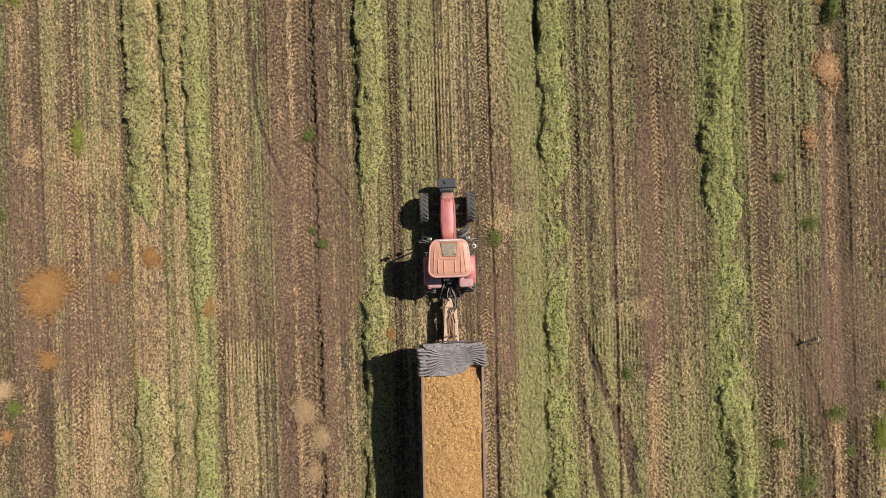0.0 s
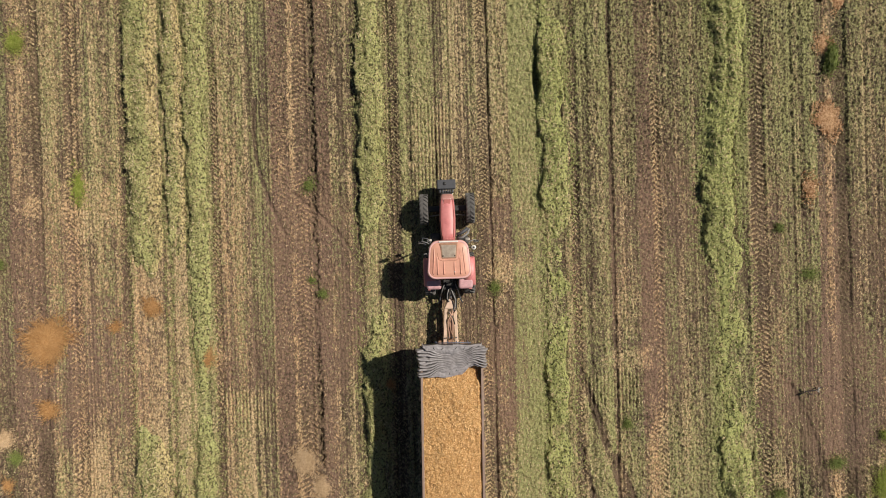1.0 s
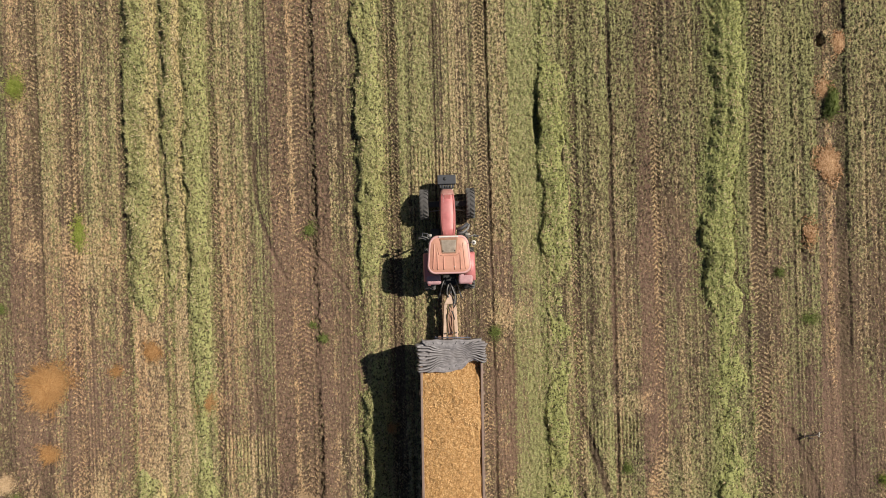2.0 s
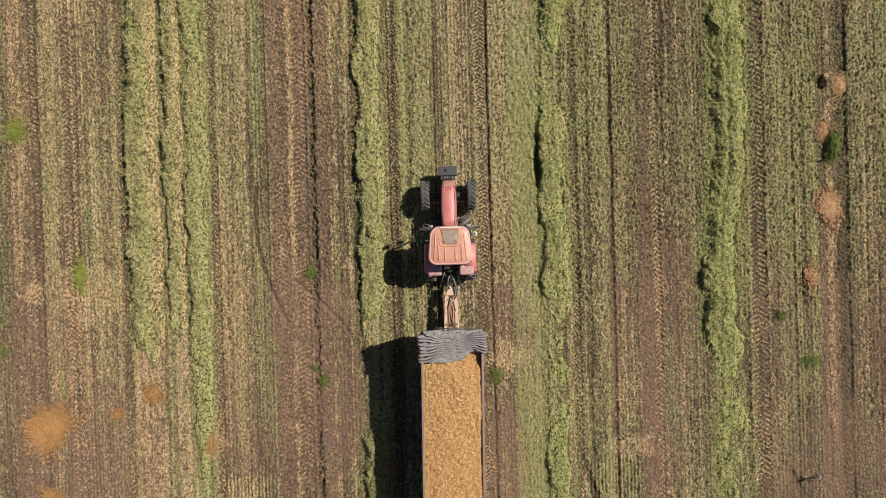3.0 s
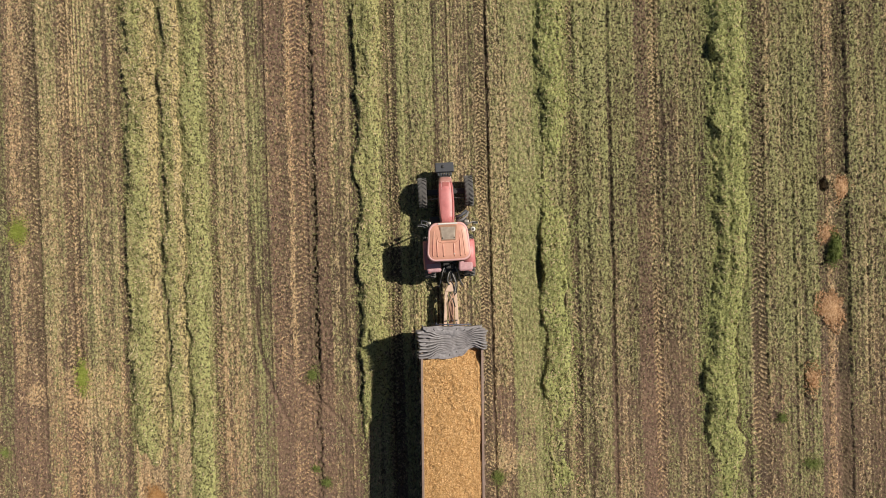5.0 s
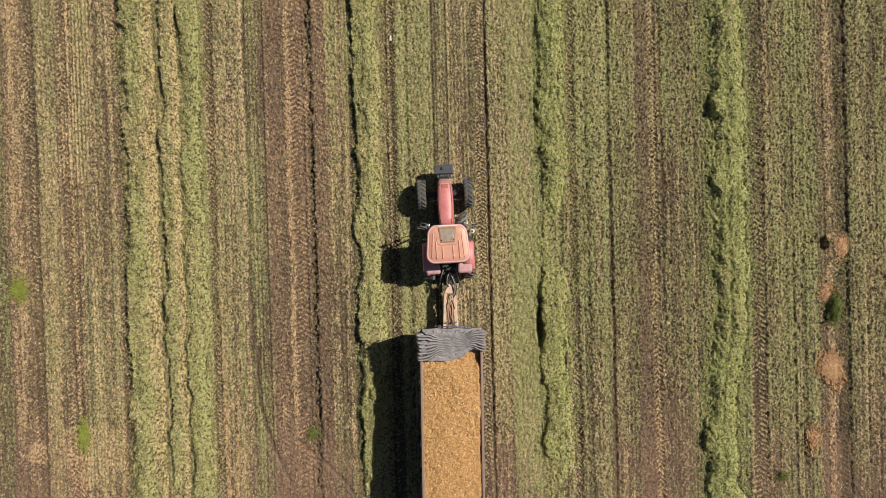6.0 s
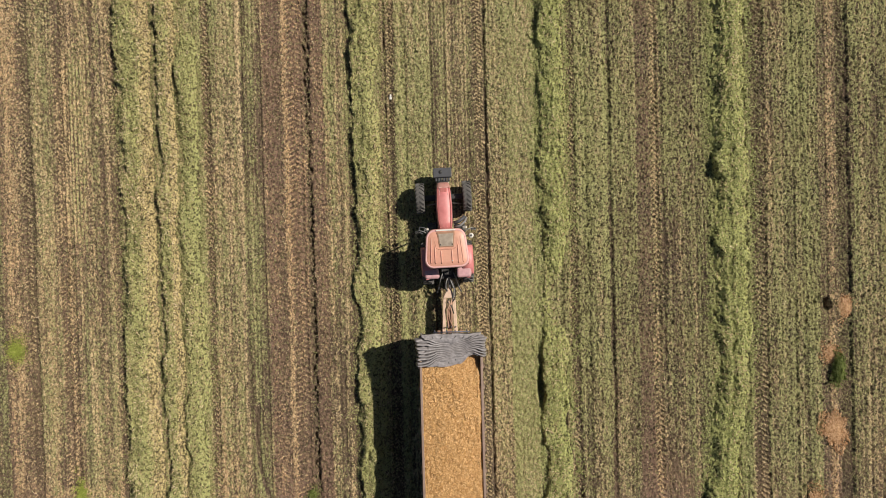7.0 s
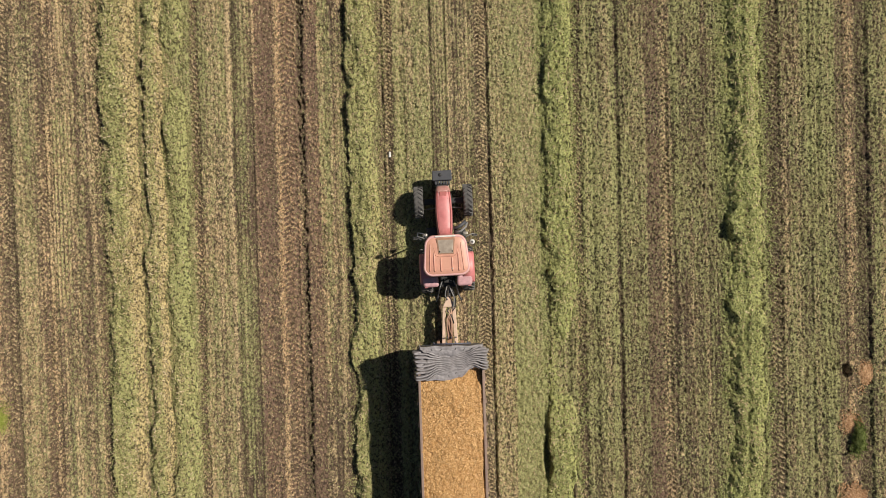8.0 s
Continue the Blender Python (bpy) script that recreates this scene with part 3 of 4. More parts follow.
M_RED = plain("faded red paint", (0.54, 0.150, 0.150), 0.45, 0, 0.14, 5, 0.5, (0.66, 0.30, 0.28))
M_ROOF = plain("sun-bleached roof paint", (0.61, 0.275, 0.205), 0.45, 0, 0.12, 4, 0.6, (0.66, 0.375, 0.25))
M_VENT = plain("dark red hood vent", (0.42, 0.11, 0.10), 0.6, 0, 0.15, 8, 0.2, (0.4, 0.2, 0.16))
M_CLAY = plain("dusty reddish hose sleeve", (0.42, 0.22, 0.16), 0.7, 0, 0.2, 9, 0.5, (0.58, 0.40, 0.28))
M_HOSE = plain("dusty grey hose", (0.14, 0.14, 0.15), 0.6, 0, 0.3, 14, 0.6, (0.36, 0.33, 0.29))
M_PINK = plain("faded pink-red plastic", (0.72, 0.39, 0.37), 0.5, 0, 0.1, 5, 0.35, (0.62, 0.42, 0.38))
M_MAUVE = plain("faded mauve-pink plastic", (0.56, 0.29, 0.31), 0.5, 0, 0.15, 7, 0.4, (0.52, 0.38, 0.37))
M_NOSE = plain("dusty brown-red hood nose", (0.44, 0.17, 0.15), 0.65, 0, 0.2, 9, 0.6, (0.45, 0.29, 0.23))
M_TYRE = plain("dusty tyre rubber", (0.05, 0.05, 0.052), 0.85, 0, 0.25, 9, 0.75, (0.17, 0.155, 0.14))
M_IRON = plain("dark painted iron", (0.05, 0.055, 0.065), 0.6, 0.2, 0.2, 8, 0.4, (0.13, 0.12, 0.12))
M_BLACK = plain("black plastic", (0.02, 0.02, 0.02), 0.5, 0, 0.2, 8, 0.2, (0.1, 0.09, 0.08))
M_STEEL = plain("worn bare steel", (0.45, 0.42, 0.38), 0.45, 0.7, 0.2, 10, 0.3, (0.35, 0.28, 0.2))
M_WHITE = plain("white paint", (0.75, 0.73, 0.68), 0.5, 0, 0.08, 6, 0.2, (0.6, 0.5, 0.4))
M_BEIGE = plain("dusty beige drawbar paint", (0.62, 0.43, 0.33), 0.6, 0, 0.15, 6, 0.4, (0.66, 0.50, 0.34))
M_RUST = plain("rusty brown drawbar paint", (0.30, 0.15, 0.09), 0.7, 0, 0.25, 9, 0.4, (0.42, 0.28, 0.18))
M_RAIL = plain("grey-brown trailer steel", (0.30, 0.20, 0.16), 0.55, 0.3, 0.15, 6, 0.4, (0.4, 0.32, 0.25))
M_FRONT = plain("dark blue-grey steel", (0.09, 0.10, 0.15), 0.5, 0.2, 0.2, 6, 0.3, (0.2, 0.18, 0.18))
M_TARP = plain("grey tarpaulin", (0.275, 0.255, 0.262), 0.5, 0, 0.25, 8, 0.4, (0.40, 0.36, 0.34), 0.3)
M_HATCH, n_, l_, bsdf_ = nodes_of("tinted dusty glass")
bsdf_.inputs["Base Color"].default_value, bsdf_.inputs["Roughness"].default_value = (0.22, 0.17, 0.13, 1), 0.3
l_.new(mixed(n_, l_, ranged(n_, l_, grain(n_, l_, 5, 4), 0.35, 0.7), (0.30, 0.24, 0.19), (0.46, 0.38, 0.30)), bsdf_.inputs["Base Color"])
M_GLASS, n_, l_, bsdf_ = nodes_of("cab glass")
bsdf_.inputs["Base Color"].default_value, bsdf_.inputs["Roughness"].default_value = (0.6, 0.65, 0.62, 1), 0.05
bsdf_.inputs["Transmission Weight"].default_value = 0.9


# ---- tractor ----
def wheel(radius, width, lugs, parent, x, y, name, rim_paint):
    """A lugged tyre on a dished rim; its axle runs along x and its outer face towards the sign of x."""
    axle = new(name)
    axle.parent, axle.location = parent, (x, y, radius)
    side = 1 if x > 0 else -1
    w, r = width / 2, radius - 0.035
    tyre = part("tyre", lathe([(-w * 0.8, r * 0.56), (-w, r * 0.7), (-w * 0.98, r * 0.88), (-w * 0.82, r * 0.975), (-w * 0.4, r), (w * 0.4, r), (w * 0.82, r * 0.975), (w * 0.98, r * 0.88), (w, r * 0.7), (w * 0.8, r * 0.56), (0, r * 0.52), (-w * 0.8, r * 0.56)], 48), M_TYRE, axle)
    bar = bmesh.new()
    # a slanting lug from the shoulder to the middle, bent over the crown
    steps = 5
    for s in (-1, 1):
        rows = []
        for i in range(steps + 1):
            f = i / steps
            xx = s * w * (1.0 - 0.97 * f)
            turn = (0.20 + 0.0) * f * 1.15 + (0.0 if s > 0 else math.pi / lugs)
            low = r * (0.93 if i == 0 else 0.985)
            top = radius * (0.965 if i == 0 else 1.0)
            half = 0.035 / radius
            rows.append([bar.verts.new((xx, q * math.sin(turn + e * half), q * math.cos(turn + e * half))) for e, q in ((-1, low), (-0.75, top), (0.75, top), (1, low))])
        for a, b in zip(rows, rows[1:]):
            for k in range(3):
                bar.faces.new((a[k], a[k + 1], b[k + 1], b[k]))
        bar.faces.new(rows[0])
        bar.faces.new(rows[-1][::-1])
    bmesh.ops.recalc_face_normals(bar, faces=bar.faces)
    me = bpy.data.meshes.new("lug")
    bar.to_mesh(me)
    bar.free()
    me.materials.append(M_TYRE)
    for k in range(lugs):
        lug = new("lug", me)
        lug.parent, lug.rotation_euler = tyre, (k * 2 * math.pi / lugs, 0, 0)
    part("rim", lathe([(side * w * 0.75, r * 0.57), (side * w * 0.7, r * 0.52), (side * w * 0.1, r * 0.46), (side * w * 0.05, r * 0.2), (side * w * 0.35, r * 0.18), (side * w * 0.35, 0.001)], 32), rim_paint, axle)
    return axle


def cab_roof(parent):
    """A domed, round-cornered roof with raised ribs."""
    def outline(hw, y0, y1, r, n=8):
        out = []
        for cx, cy, a in ((hw - r, y1 - r, 0), (-hw + r, y1 - r, 90), (-hw + r, y0 + r, 180), (hw - r, y0 + r, 270)):
            out += [(cx + r * math.cos(radians(a + 90 * k / n)), cy + r * math.sin(radians(a + 90 * k / n))) for k in range(n + 1)]
        return out
    bm = bmesh.new()
    rings = []
    for hw, y0, y1, r, z in ((0.80, -0.10, 1.26, 0.2, 2.55), (0.835, -0.14, 1.30, 0.31, 2.58), (0.845, -0.15, 1.31, 0.32, 2.64), (0.82, -0.12, 1.28, 0.31, 2.70), (0.76, -0.06, 1.20, 0.27, 2.735), (0.5, 0.1, 1.0, 0.15, 2.765)):
        rings.append([bm.verts.new((x * (1 - 0.15 * max(0, (y + 0.05) / 1.3) ** 1.25), y, z)) for x, y in outline(hw, y0, y1, r)])
    for a, b in zip(rings, rings[1:]):
        for k in range(len(a)):
            bm.faces.new((a[k], a[(k + 1) % len(a)], b[(k + 1) % len(a)], b[k])).smooth = True
    bm.faces.new(rings[-1])
    bm.faces.new(rings[0][::-1])
    roof = part("roof", bm, M_ROOF, parent, "sun-bleached salmon-red cab roof")
    edge = [(x * (1 - 0.15 * max(0, (y + 0.05) / 1.3) ** 1.25), y, 2.688) for x, y in outline(0.785, -0.09, 1.25, 0.29)]
    part("roof_rim", tube(edge + edge[:2], 0.052, 8), M_PINK, roof, "pale pink roof rim")
    roof.location.y = 0.12
    seam = [(x * (1 - 0.15 * max(0, (y + 0.05) / 1.3) ** 1.25), y, 2.731) for x, y in outline(0.735, -0.035, 1.19, 0.25)]
    part("seam", tube(seam + seam[:2], 0.006, 6), M_VENT, roof)
    for s in (-1, 1):
        for x0, x1, y0, y1 in ((0.20, 0.20, 0.03, 0.53), (0.43, 0.43, 0.03, 0.72), (0.60, 0.53, 0.05, 1.02)):
            low = 2.757 if x0 < 0.5 else 2.742
            part("rib", tube([(s * x0, y0, low - 0.012), (s * x0, y0 + 0.05, low), (s * (x0 + x1) / 2, (y0 + y1) / 2, low + 0.008), (s * x1, y1 - 0.05, low), (s * x1, y1, low - 0.015)], 0.030, 6), M_ROOF, roof)
            part("seam", tube([(s * x0 - 0.034, y0 + 0.03, low + 0.004), (s * (x0 + x1) / 2 - 0.034, (y0 + y1) / 2, low + 0.012), (s * x1 - 0.034, y1 - 0.04, low + 0.004)], 0.0045, 5), M_VENT, roof)
    part("rib", tube([(-0.42, 0.86, 2.752), (-0.37, 0.60, 2.762), (-0.25, 0.555, 2.766), (0.25, 0.555, 2.766), (0.37, 0.60, 2.762), (0.42, 0.86, 2.752)], 0.022, 6), M_ROOF, roof)
    hatch = part("hatch_frame", box(-0.335, 0.335, 0.62, 1.20, 2.73, 2.778, 0.03, 3, None, lambda c: (c.x * (1 if c.y > 0.9 else 0.84), c.y, c.z)), M_RUST, roof, "dark brown hatch seal")
    part("hatch_glass", box(-0.285, 0.285, 0.66, 1.13, 2.75, 2.788, 0.02, 3, None, lambda c: (c.x * (1 if c.y > 0.9 else 0.83), c.y, c.z)), M_HATCH, hatch, "dusty tinted roof hatch glass")
    for s in (-1, 1):
        part("catch", box(s * 0.22 - 0.02, s * 0.22 + 0.02, 0.70, 0.75, 2.78, 2.80, 0.006), M_BLACK, hatch)
    part("visor_strip", box(-0.36, 0.36, 1.225, 1.285, 2.70, 2.772, 0.02), M_WHITE, roof, "pale reflective strip at the roof's front")
    part("antenna_foot", lathe([(0, 0.001), (0, 0.022), (0.03, 0.018), (0.035, 0.001)], 12), M_WHITE, roof).matrix_local = pose(0.2, 0.12, 2.77, 0, -90, 0)
    return roof


def make_tractor():
    t = thing("tractor", "faded red farm tractor with salmon cab roof on stubble", "tractor")
    # hood, nose and engine
    bm = bmesh.new()
    rows = []
    for y, hw, z1, z0 in ((1.42, 0.26, 1.68, 1.05), (1.7, 0.29, 1.68, 1.05), (2.3, 0.315, 1.64, 1.02), (2.85, 0.29, 1.57, 1.0), (3.1, 0.265, 1.49, 0.98), (3.24, 0.23, 1.38, 0.96), (3.30, 0.18, 1.15, 0.95)):
        rows.append([bm.verts.new(p) for p in ((-hw, y, z0), (-hw, y, z1 - 0.16), (-hw * 0.88, y, z1 - 0.05), (-hw * 0.6, y, z1), (0, y, z1 + 0.012), (hw * 0.6, y, z1), (hw * 0.88, y, z1 - 0.05), (hw, y, z1 - 0.16), (hw, y, z0))])
    for a, b in zip(rows, rows[1:]):
        for k in range(8):
            bm.faces.new((a[k], b[k], b[k + 1], a[k + 1])).smooth = True
    bm.faces.new(rows[0])
    bm.faces.new(rows[-1][::-1])
    bmesh.ops.recalc_face_normals(bm, faces=bm.faces)
    hood = part("hood", bm, M_RED, t, "faded red engine hood")
    bm = bmesh.new()
    rows = []
    for y, hw, z1, z0 in ((3.03, 0.282, 1.522, 1.18), (3.1, 0.273, 1.499, 1.1), (3.18, 0.258, 1.449, 1.0), (3.25, 0.235, 1.384, 0.97), (3.31, 0.185, 1.16, 0.96)):
        rows.append([bm.verts.new(p) for p in ((-hw, y, z0), (-hw, y, z1 - 0.16), (-hw * 0.88, y, z1 - 0.05), (-hw * 0.6, y, z1), (0, y, z1 + 0.014), (hw * 0.6, y, z1), (hw * 0.88, y, z1 - 0.05), (hw, y, z1 - 0.16), (hw, y, z0))])
    for a, b in zip(rows, rows[1:]):
        for k in range(8):
            bm.faces.new((a[k], b[k], b[k + 1], a[k + 1])).smooth = True
    bm.faces.new(rows[0])
    bm.faces.new(rows[-1][::-1])
    bmesh.ops.recalc_face_normals(bm, faces=bm.faces)
    part("nose_cap", bm, M_NOSE, hood, "dusty brown-red nose of the hood")
    part("hood_vent", box(-0.13, 0.13, 2.80, 3.04, 1.50, 1.568, 0.015), M_VENT, hood)
    part("vent_rim", tube([(-0.16, 2.76, 1.578), (-0.15, 3.07, 1.508), (0.15, 3.07, 1.508), (0.16, 2.76, 1.578)], 0.014, 6), M_PINK, hood)
    for s in (-1, 1):
        part("seam", tube([(s * 0.185, 1.46, 1.683), (s * 0.235, 1.75, 1.668), (s * 0.258, 2.3, 1.624), (s * 0.240, 2.8, 1.560), (s * 0.215, 3.08, 1.475)], 0.011, 6), M_VENT, hood)
    part("grille", box(-0.22, 0.22, 3.27, 3.33, 0.85, 1.25, 0.02), M_BLACK, t)
    for s in (-1, 1):
        part("headlight", box(s * 0.19 - 0.05, s * 0.19 + 0.05, 3.24, 3.315, 1.06, 1.15, 0.015), M_STEEL, hood)
        part("hood_trim", box(s * 0.302 - 0.012, s * 0.302 + 0.012, 1.5, 2.95, 1.30, 1.38, 0.01), M_BLACK, hood)
    part("engine", box(-0.24, 0.24, 1.2, 3.1, 0.55, 1.04, 0.04), M_BLACK, t)
    part("front_axle", box(-0.80, 0.80, 2.62, 2.86, 0.55, 0.75, 0.05), M_BLACK, t)
    for s in (-1, 1):
        part("steering_rod", tube([(s * 0.25, 2.5, 0.68), (s * 0.72, 2.45, 0.68)], 0.025), M_STEEL, t)
    # ballast at the front, on its carrier
    ballast = part("front_weight", box(-0.37, 0.37, 3.50, 3.88, 0.70, 1.08, 0.03, 2), M_IRON, t, "dark grey front ballast block")
    part("hole", lathe([(0, 0.001), (0, 0.075), (0.012, 0.075), (0.012, 0.001)], 9), M_BLACK, ballast).matrix_local = pose(-0.07, 3.72, 1.074, 0, -90, 0)
    for k in range(6):
        x = -0.25 + 0.1 * k
        part("weight_slab", box(x - 0.035, x + 0.035, 3.36, 3.52, 0.62, 1.0, 0.015), M_IRON, ballast)
    part("ballast_carrier", box(-0.18, 0.18, 3.0, 3.45, 0.6, 0.8, 0.02), M_BLACK, t)
    # cab
    cab_roof(t)
    for x, y, xx, yy in ((-0.72, 1.30, -0.62, 1.34), (0.72, 1.30, 0.62, 1.34), (-0.76, 0.10, -0.72, 0.0), (0.76, 0.10, 0.72, 0.0)):
        part("cab_post", tube([(xx, yy, 1.15), (x, y, 2.58)], 0.035), M_BLACK, t)
    for s in (-1, 1):
        part("side_window", box(s * 0.755 - 0.004, s * 0.755 + 0.004, 0.15, 1.22, 1.2, 2.56, 0), M_GLASS, t).visible_shadow = False
    part("windscreen", box(-0.66, 0.66, 1.315, 1.323, 1.3, 2.56, 0), M_GLASS, t).visible_shadow = False
    part("rear_window", box(-0.7, 0.7, 0.045, 0.053, 1.3, 2.56, 0), M_GLASS, t).visible_shadow = False
    part("cab_floor", box(-0.72, 0.72, -0.1, 1.25, 0.95, 1.15, 0.03), M_BLACK, t)
    seat = part("seat", box(-0.25, 0.25, 0.25, 0.75, 1.15, 1.55, 0.06), M_BLACK, t)
    part("seat_back", box(-0.24, 0.24, 0.12, 0.28, 1.5, 2.1, 0.06), M_BLACK, seat)
    part("steering_wheel", lathe([(0, 0.18), (0.02, 0.2), (0.04, 0.18), (0.02, 0.16), (0, 0.18)], 24), M_BLACK, t).matrix_local = pose(0, 0.98, 1.75, 20, -90, 0)
    # transmission, rear axle, fenders
    part("transmission", box(-0.28, 0.28, -0.55, 1.3, 0.5, 0.98, 0.05), M_BLACK, t)
    part("rear_axle", box(-0.75, 0.75, -0.02, 0.26, 0.69, 0.97, 0.05), M_BLACK, t)
    for s in (-1, 1):
        bm = bmesh.new()
        rows = []
        for a in range(-40, 40, 8):
            c, d = math.sin(radians(a)), math.cos(radians(a))
            rows.append([bm.verts.new(p) for p in ((s * 0.58, -0.98 * c * 0.98 + 0.16, 0.83 + 0.93 * d), (s * 0.97, -0.98 * c * 0.98 + 0.16, 0.83 + 0.93 * d), (s * 1.015, -0.96 * c * 0.95 + 0.16, 0.83 + 0.86 * d), (s * 0.97, -0.94 * c * 0.95 + 0.16, 0.83 + 0.89 * d), (s * 0.58, -0.94 * c * 0.95 + 0.16, 0.83 + 0.89 * d))])
        for a, b in zip(rows, rows[1:]):
            for k in range(5):
                bm.faces.new((a[k], a[(k + 1) % 5], b[(k + 1) % 5], b[k])).smooth = k in (0, 3)
        bm.faces.new(rows[0])
        bm.faces.new(rows[-1][::-1])
        bmesh.ops.recalc_face_normals(bm, faces=bm.faces)
        fender = part("fender", bm, M_RED, t, "dusty red rear mudguard")
        part("fender_tail", box(s * 0.65 - 0.30, s * 0.65 + 0.30, -0.47, -0.06, 1.50, 1.72, 0.10, 5, None, lambda c: (c.x * (0.94 if c.y < -0.3 else 1.0), c.y, c.z)), M_MAUVE, fender, "faded mauve-pink lamp housing")
        part("rear_lamp", box(s * 0.80 - 0.06, s * 0.80 + 0.06, -0.49, -0.45, 1.58, 1.65, 0.01), M_RED, fender)
        part("step", box(s * 0.62 - 0.16, s * 0.62 + 0.16, 1.05, 1.35, 0.55, 0.6, 0.015), M_IRON, t)
    # exhaust, mirrors, beacon
    part("exhaust", tube([(0.42, 1.42, 1.0), (0.42, 1.42, 2.05), (0.44, 1.38, 2.15)], 0.05, 12), M_IRON, t)
    part("fuel_tank", box(-0.72, -0.30, 1.1, 1.75, 0.55, 0.95, 0.06), M_BLACK, t)
    part("battery_box", box(0.34, 0.78, 1.3, 1.62, 0.7, 1.2, 0.05), M_BLACK, t)
    part("air_cleaner", tube([(0.34, 1.66, 1.30), (0.55, 1.72, 1.32), (0.80, 1.90, 1.30)], 0.07, 12), M_IRON, t, "dusty dark grey air cleaner pipe")
    part("air_duct", tube([(0.36, 1.50, 1.36), (0.60, 1.56, 1.42), (0.78, 1.70, 1.36), (0.84, 1.86, 1.2)], 0.045, 10), M_HOSE, t)
    part("bracket", tube([(-0.66, 1.30, 2.1), (-0.80, 1.52, 2.12), (-0.98, 1.56, 2.10), (-1.02, 1.38, 2.08), (-0.86, 1.28, 2.08)], 0.024, 8), M_IRON, t, "dark grey bent mirror bracket")
    for s in (-1, 1):
        part("mirror_arm", tube([(s * 0.66, 1.24, 2.3), (s * 0.80, 1.36, 2.36), (s * 0.98, 1.42, 2.36), (s * 1.06, 1.40, 2.28)], 0.020), M_HOSE, t)
        mirror = part("mirror", box(s * 1.06 - 0.10, s * 1.06 + 0.10, 1.34, 1.42, 1.96, 2.3, 0.03), M_BLACK, t, "black wing mirror on a bent arm")
        part("mirror_glass", box(s * 1.06 - 0.085, s * 1.06 + 0.085, 1.332, 1.342, 1.98, 2.28, 0), M_STEEL, mirror)
        part("work_lamp", box(s * 0.74 - 0.09, s * 0.74 + 0.09, 1.40, 1.52, 1.7, 1.82, 0.03), M_STEEL, t, "grey work lamp")
        part("handrail", tube([(s * 0.70, 1.40, 1.0), (s * 0.74, 1.5, 1.3), (s * 0.72, 1.46, 1.75), (s * 0.66, 1.28, 1.9)], 0.016), M_IRON, t)
    part("beacon", lathe([(0, 0.001), (0, 0.09), (0.03, 0.095), (0.1, 0.085), (0.13, 0.04), (0.135, 0.001)], 20), M_WHITE, t, "round pale beacon beside the cab").matrix_local = pose(0.95, 1.13, 2.36, 0, -90, 0)
    part("beacon_lens", lathe([(0, 0.001), (0, 0.04), (0.012, 0.034), (0.014, 0.001)], 16), M_IRON, t).matrix_local = pose(0.95, 1.13, 2.49, 0, -90, 0)
    part("beacon_arm", tube([(0.72, 1.12, 2.3), (0.95, 1.13, 2.36)], 0.02), M_IRON, t)
    # hitch
    part("drawbar_hitch", box(-0.07, 0.07, -1.16, -0.4, 0.52, 0.60, 0.015), M_IRON, t)
    part("hitch_pin", tube([(0, -1.12, 0.48), (0, -1.12, 0.71)], 0.03), M_STEEL, t)
    for s in (-1, 1):
        part("lift_arm", tube([(s * 0.25, -0.35, 0.75), (s * 0.36, -0.75, 0.66), (s * 0.42, -0.95, 0.64), (s * 0.50, -1.10, 0.62)], 0.028), M_IRON, t)
        part("lift_rod", tube([(s * 0.22, -0.3, 1.25), (s * 0.32, -0.55, 1.0), (s * 0.38, -0.8, 0.68)], 0.026), M_HOSE, t)
    part("top_link", tube([(0.02, -0.45, 1.2), (-0.05, -0.95, 0.95)], 0.03), M_STEEL, t)
    part("hydraulic_block", box(-0.15, 0.15, -0.36, -0.2, 0.98, 1.25, 0.03), M_BLACK, t)
    wheels = [wheel(0.62, 0.35, 20, t, s * 0.935, 2.74, "front_wheel", M_RED) for s in (-1, 1)] + [wheel(0.84, 0.43, 22, t, s * 0.79, 0.12, "rear_wheel", M_RED) for s in (-1, 1)]
    return t, wheels


# ---- trailer ----
BODY_FRONT, BODY_BACK, WALL_TOP, BODY_HALF = -1.36, -9.6, 3.12, 1.11


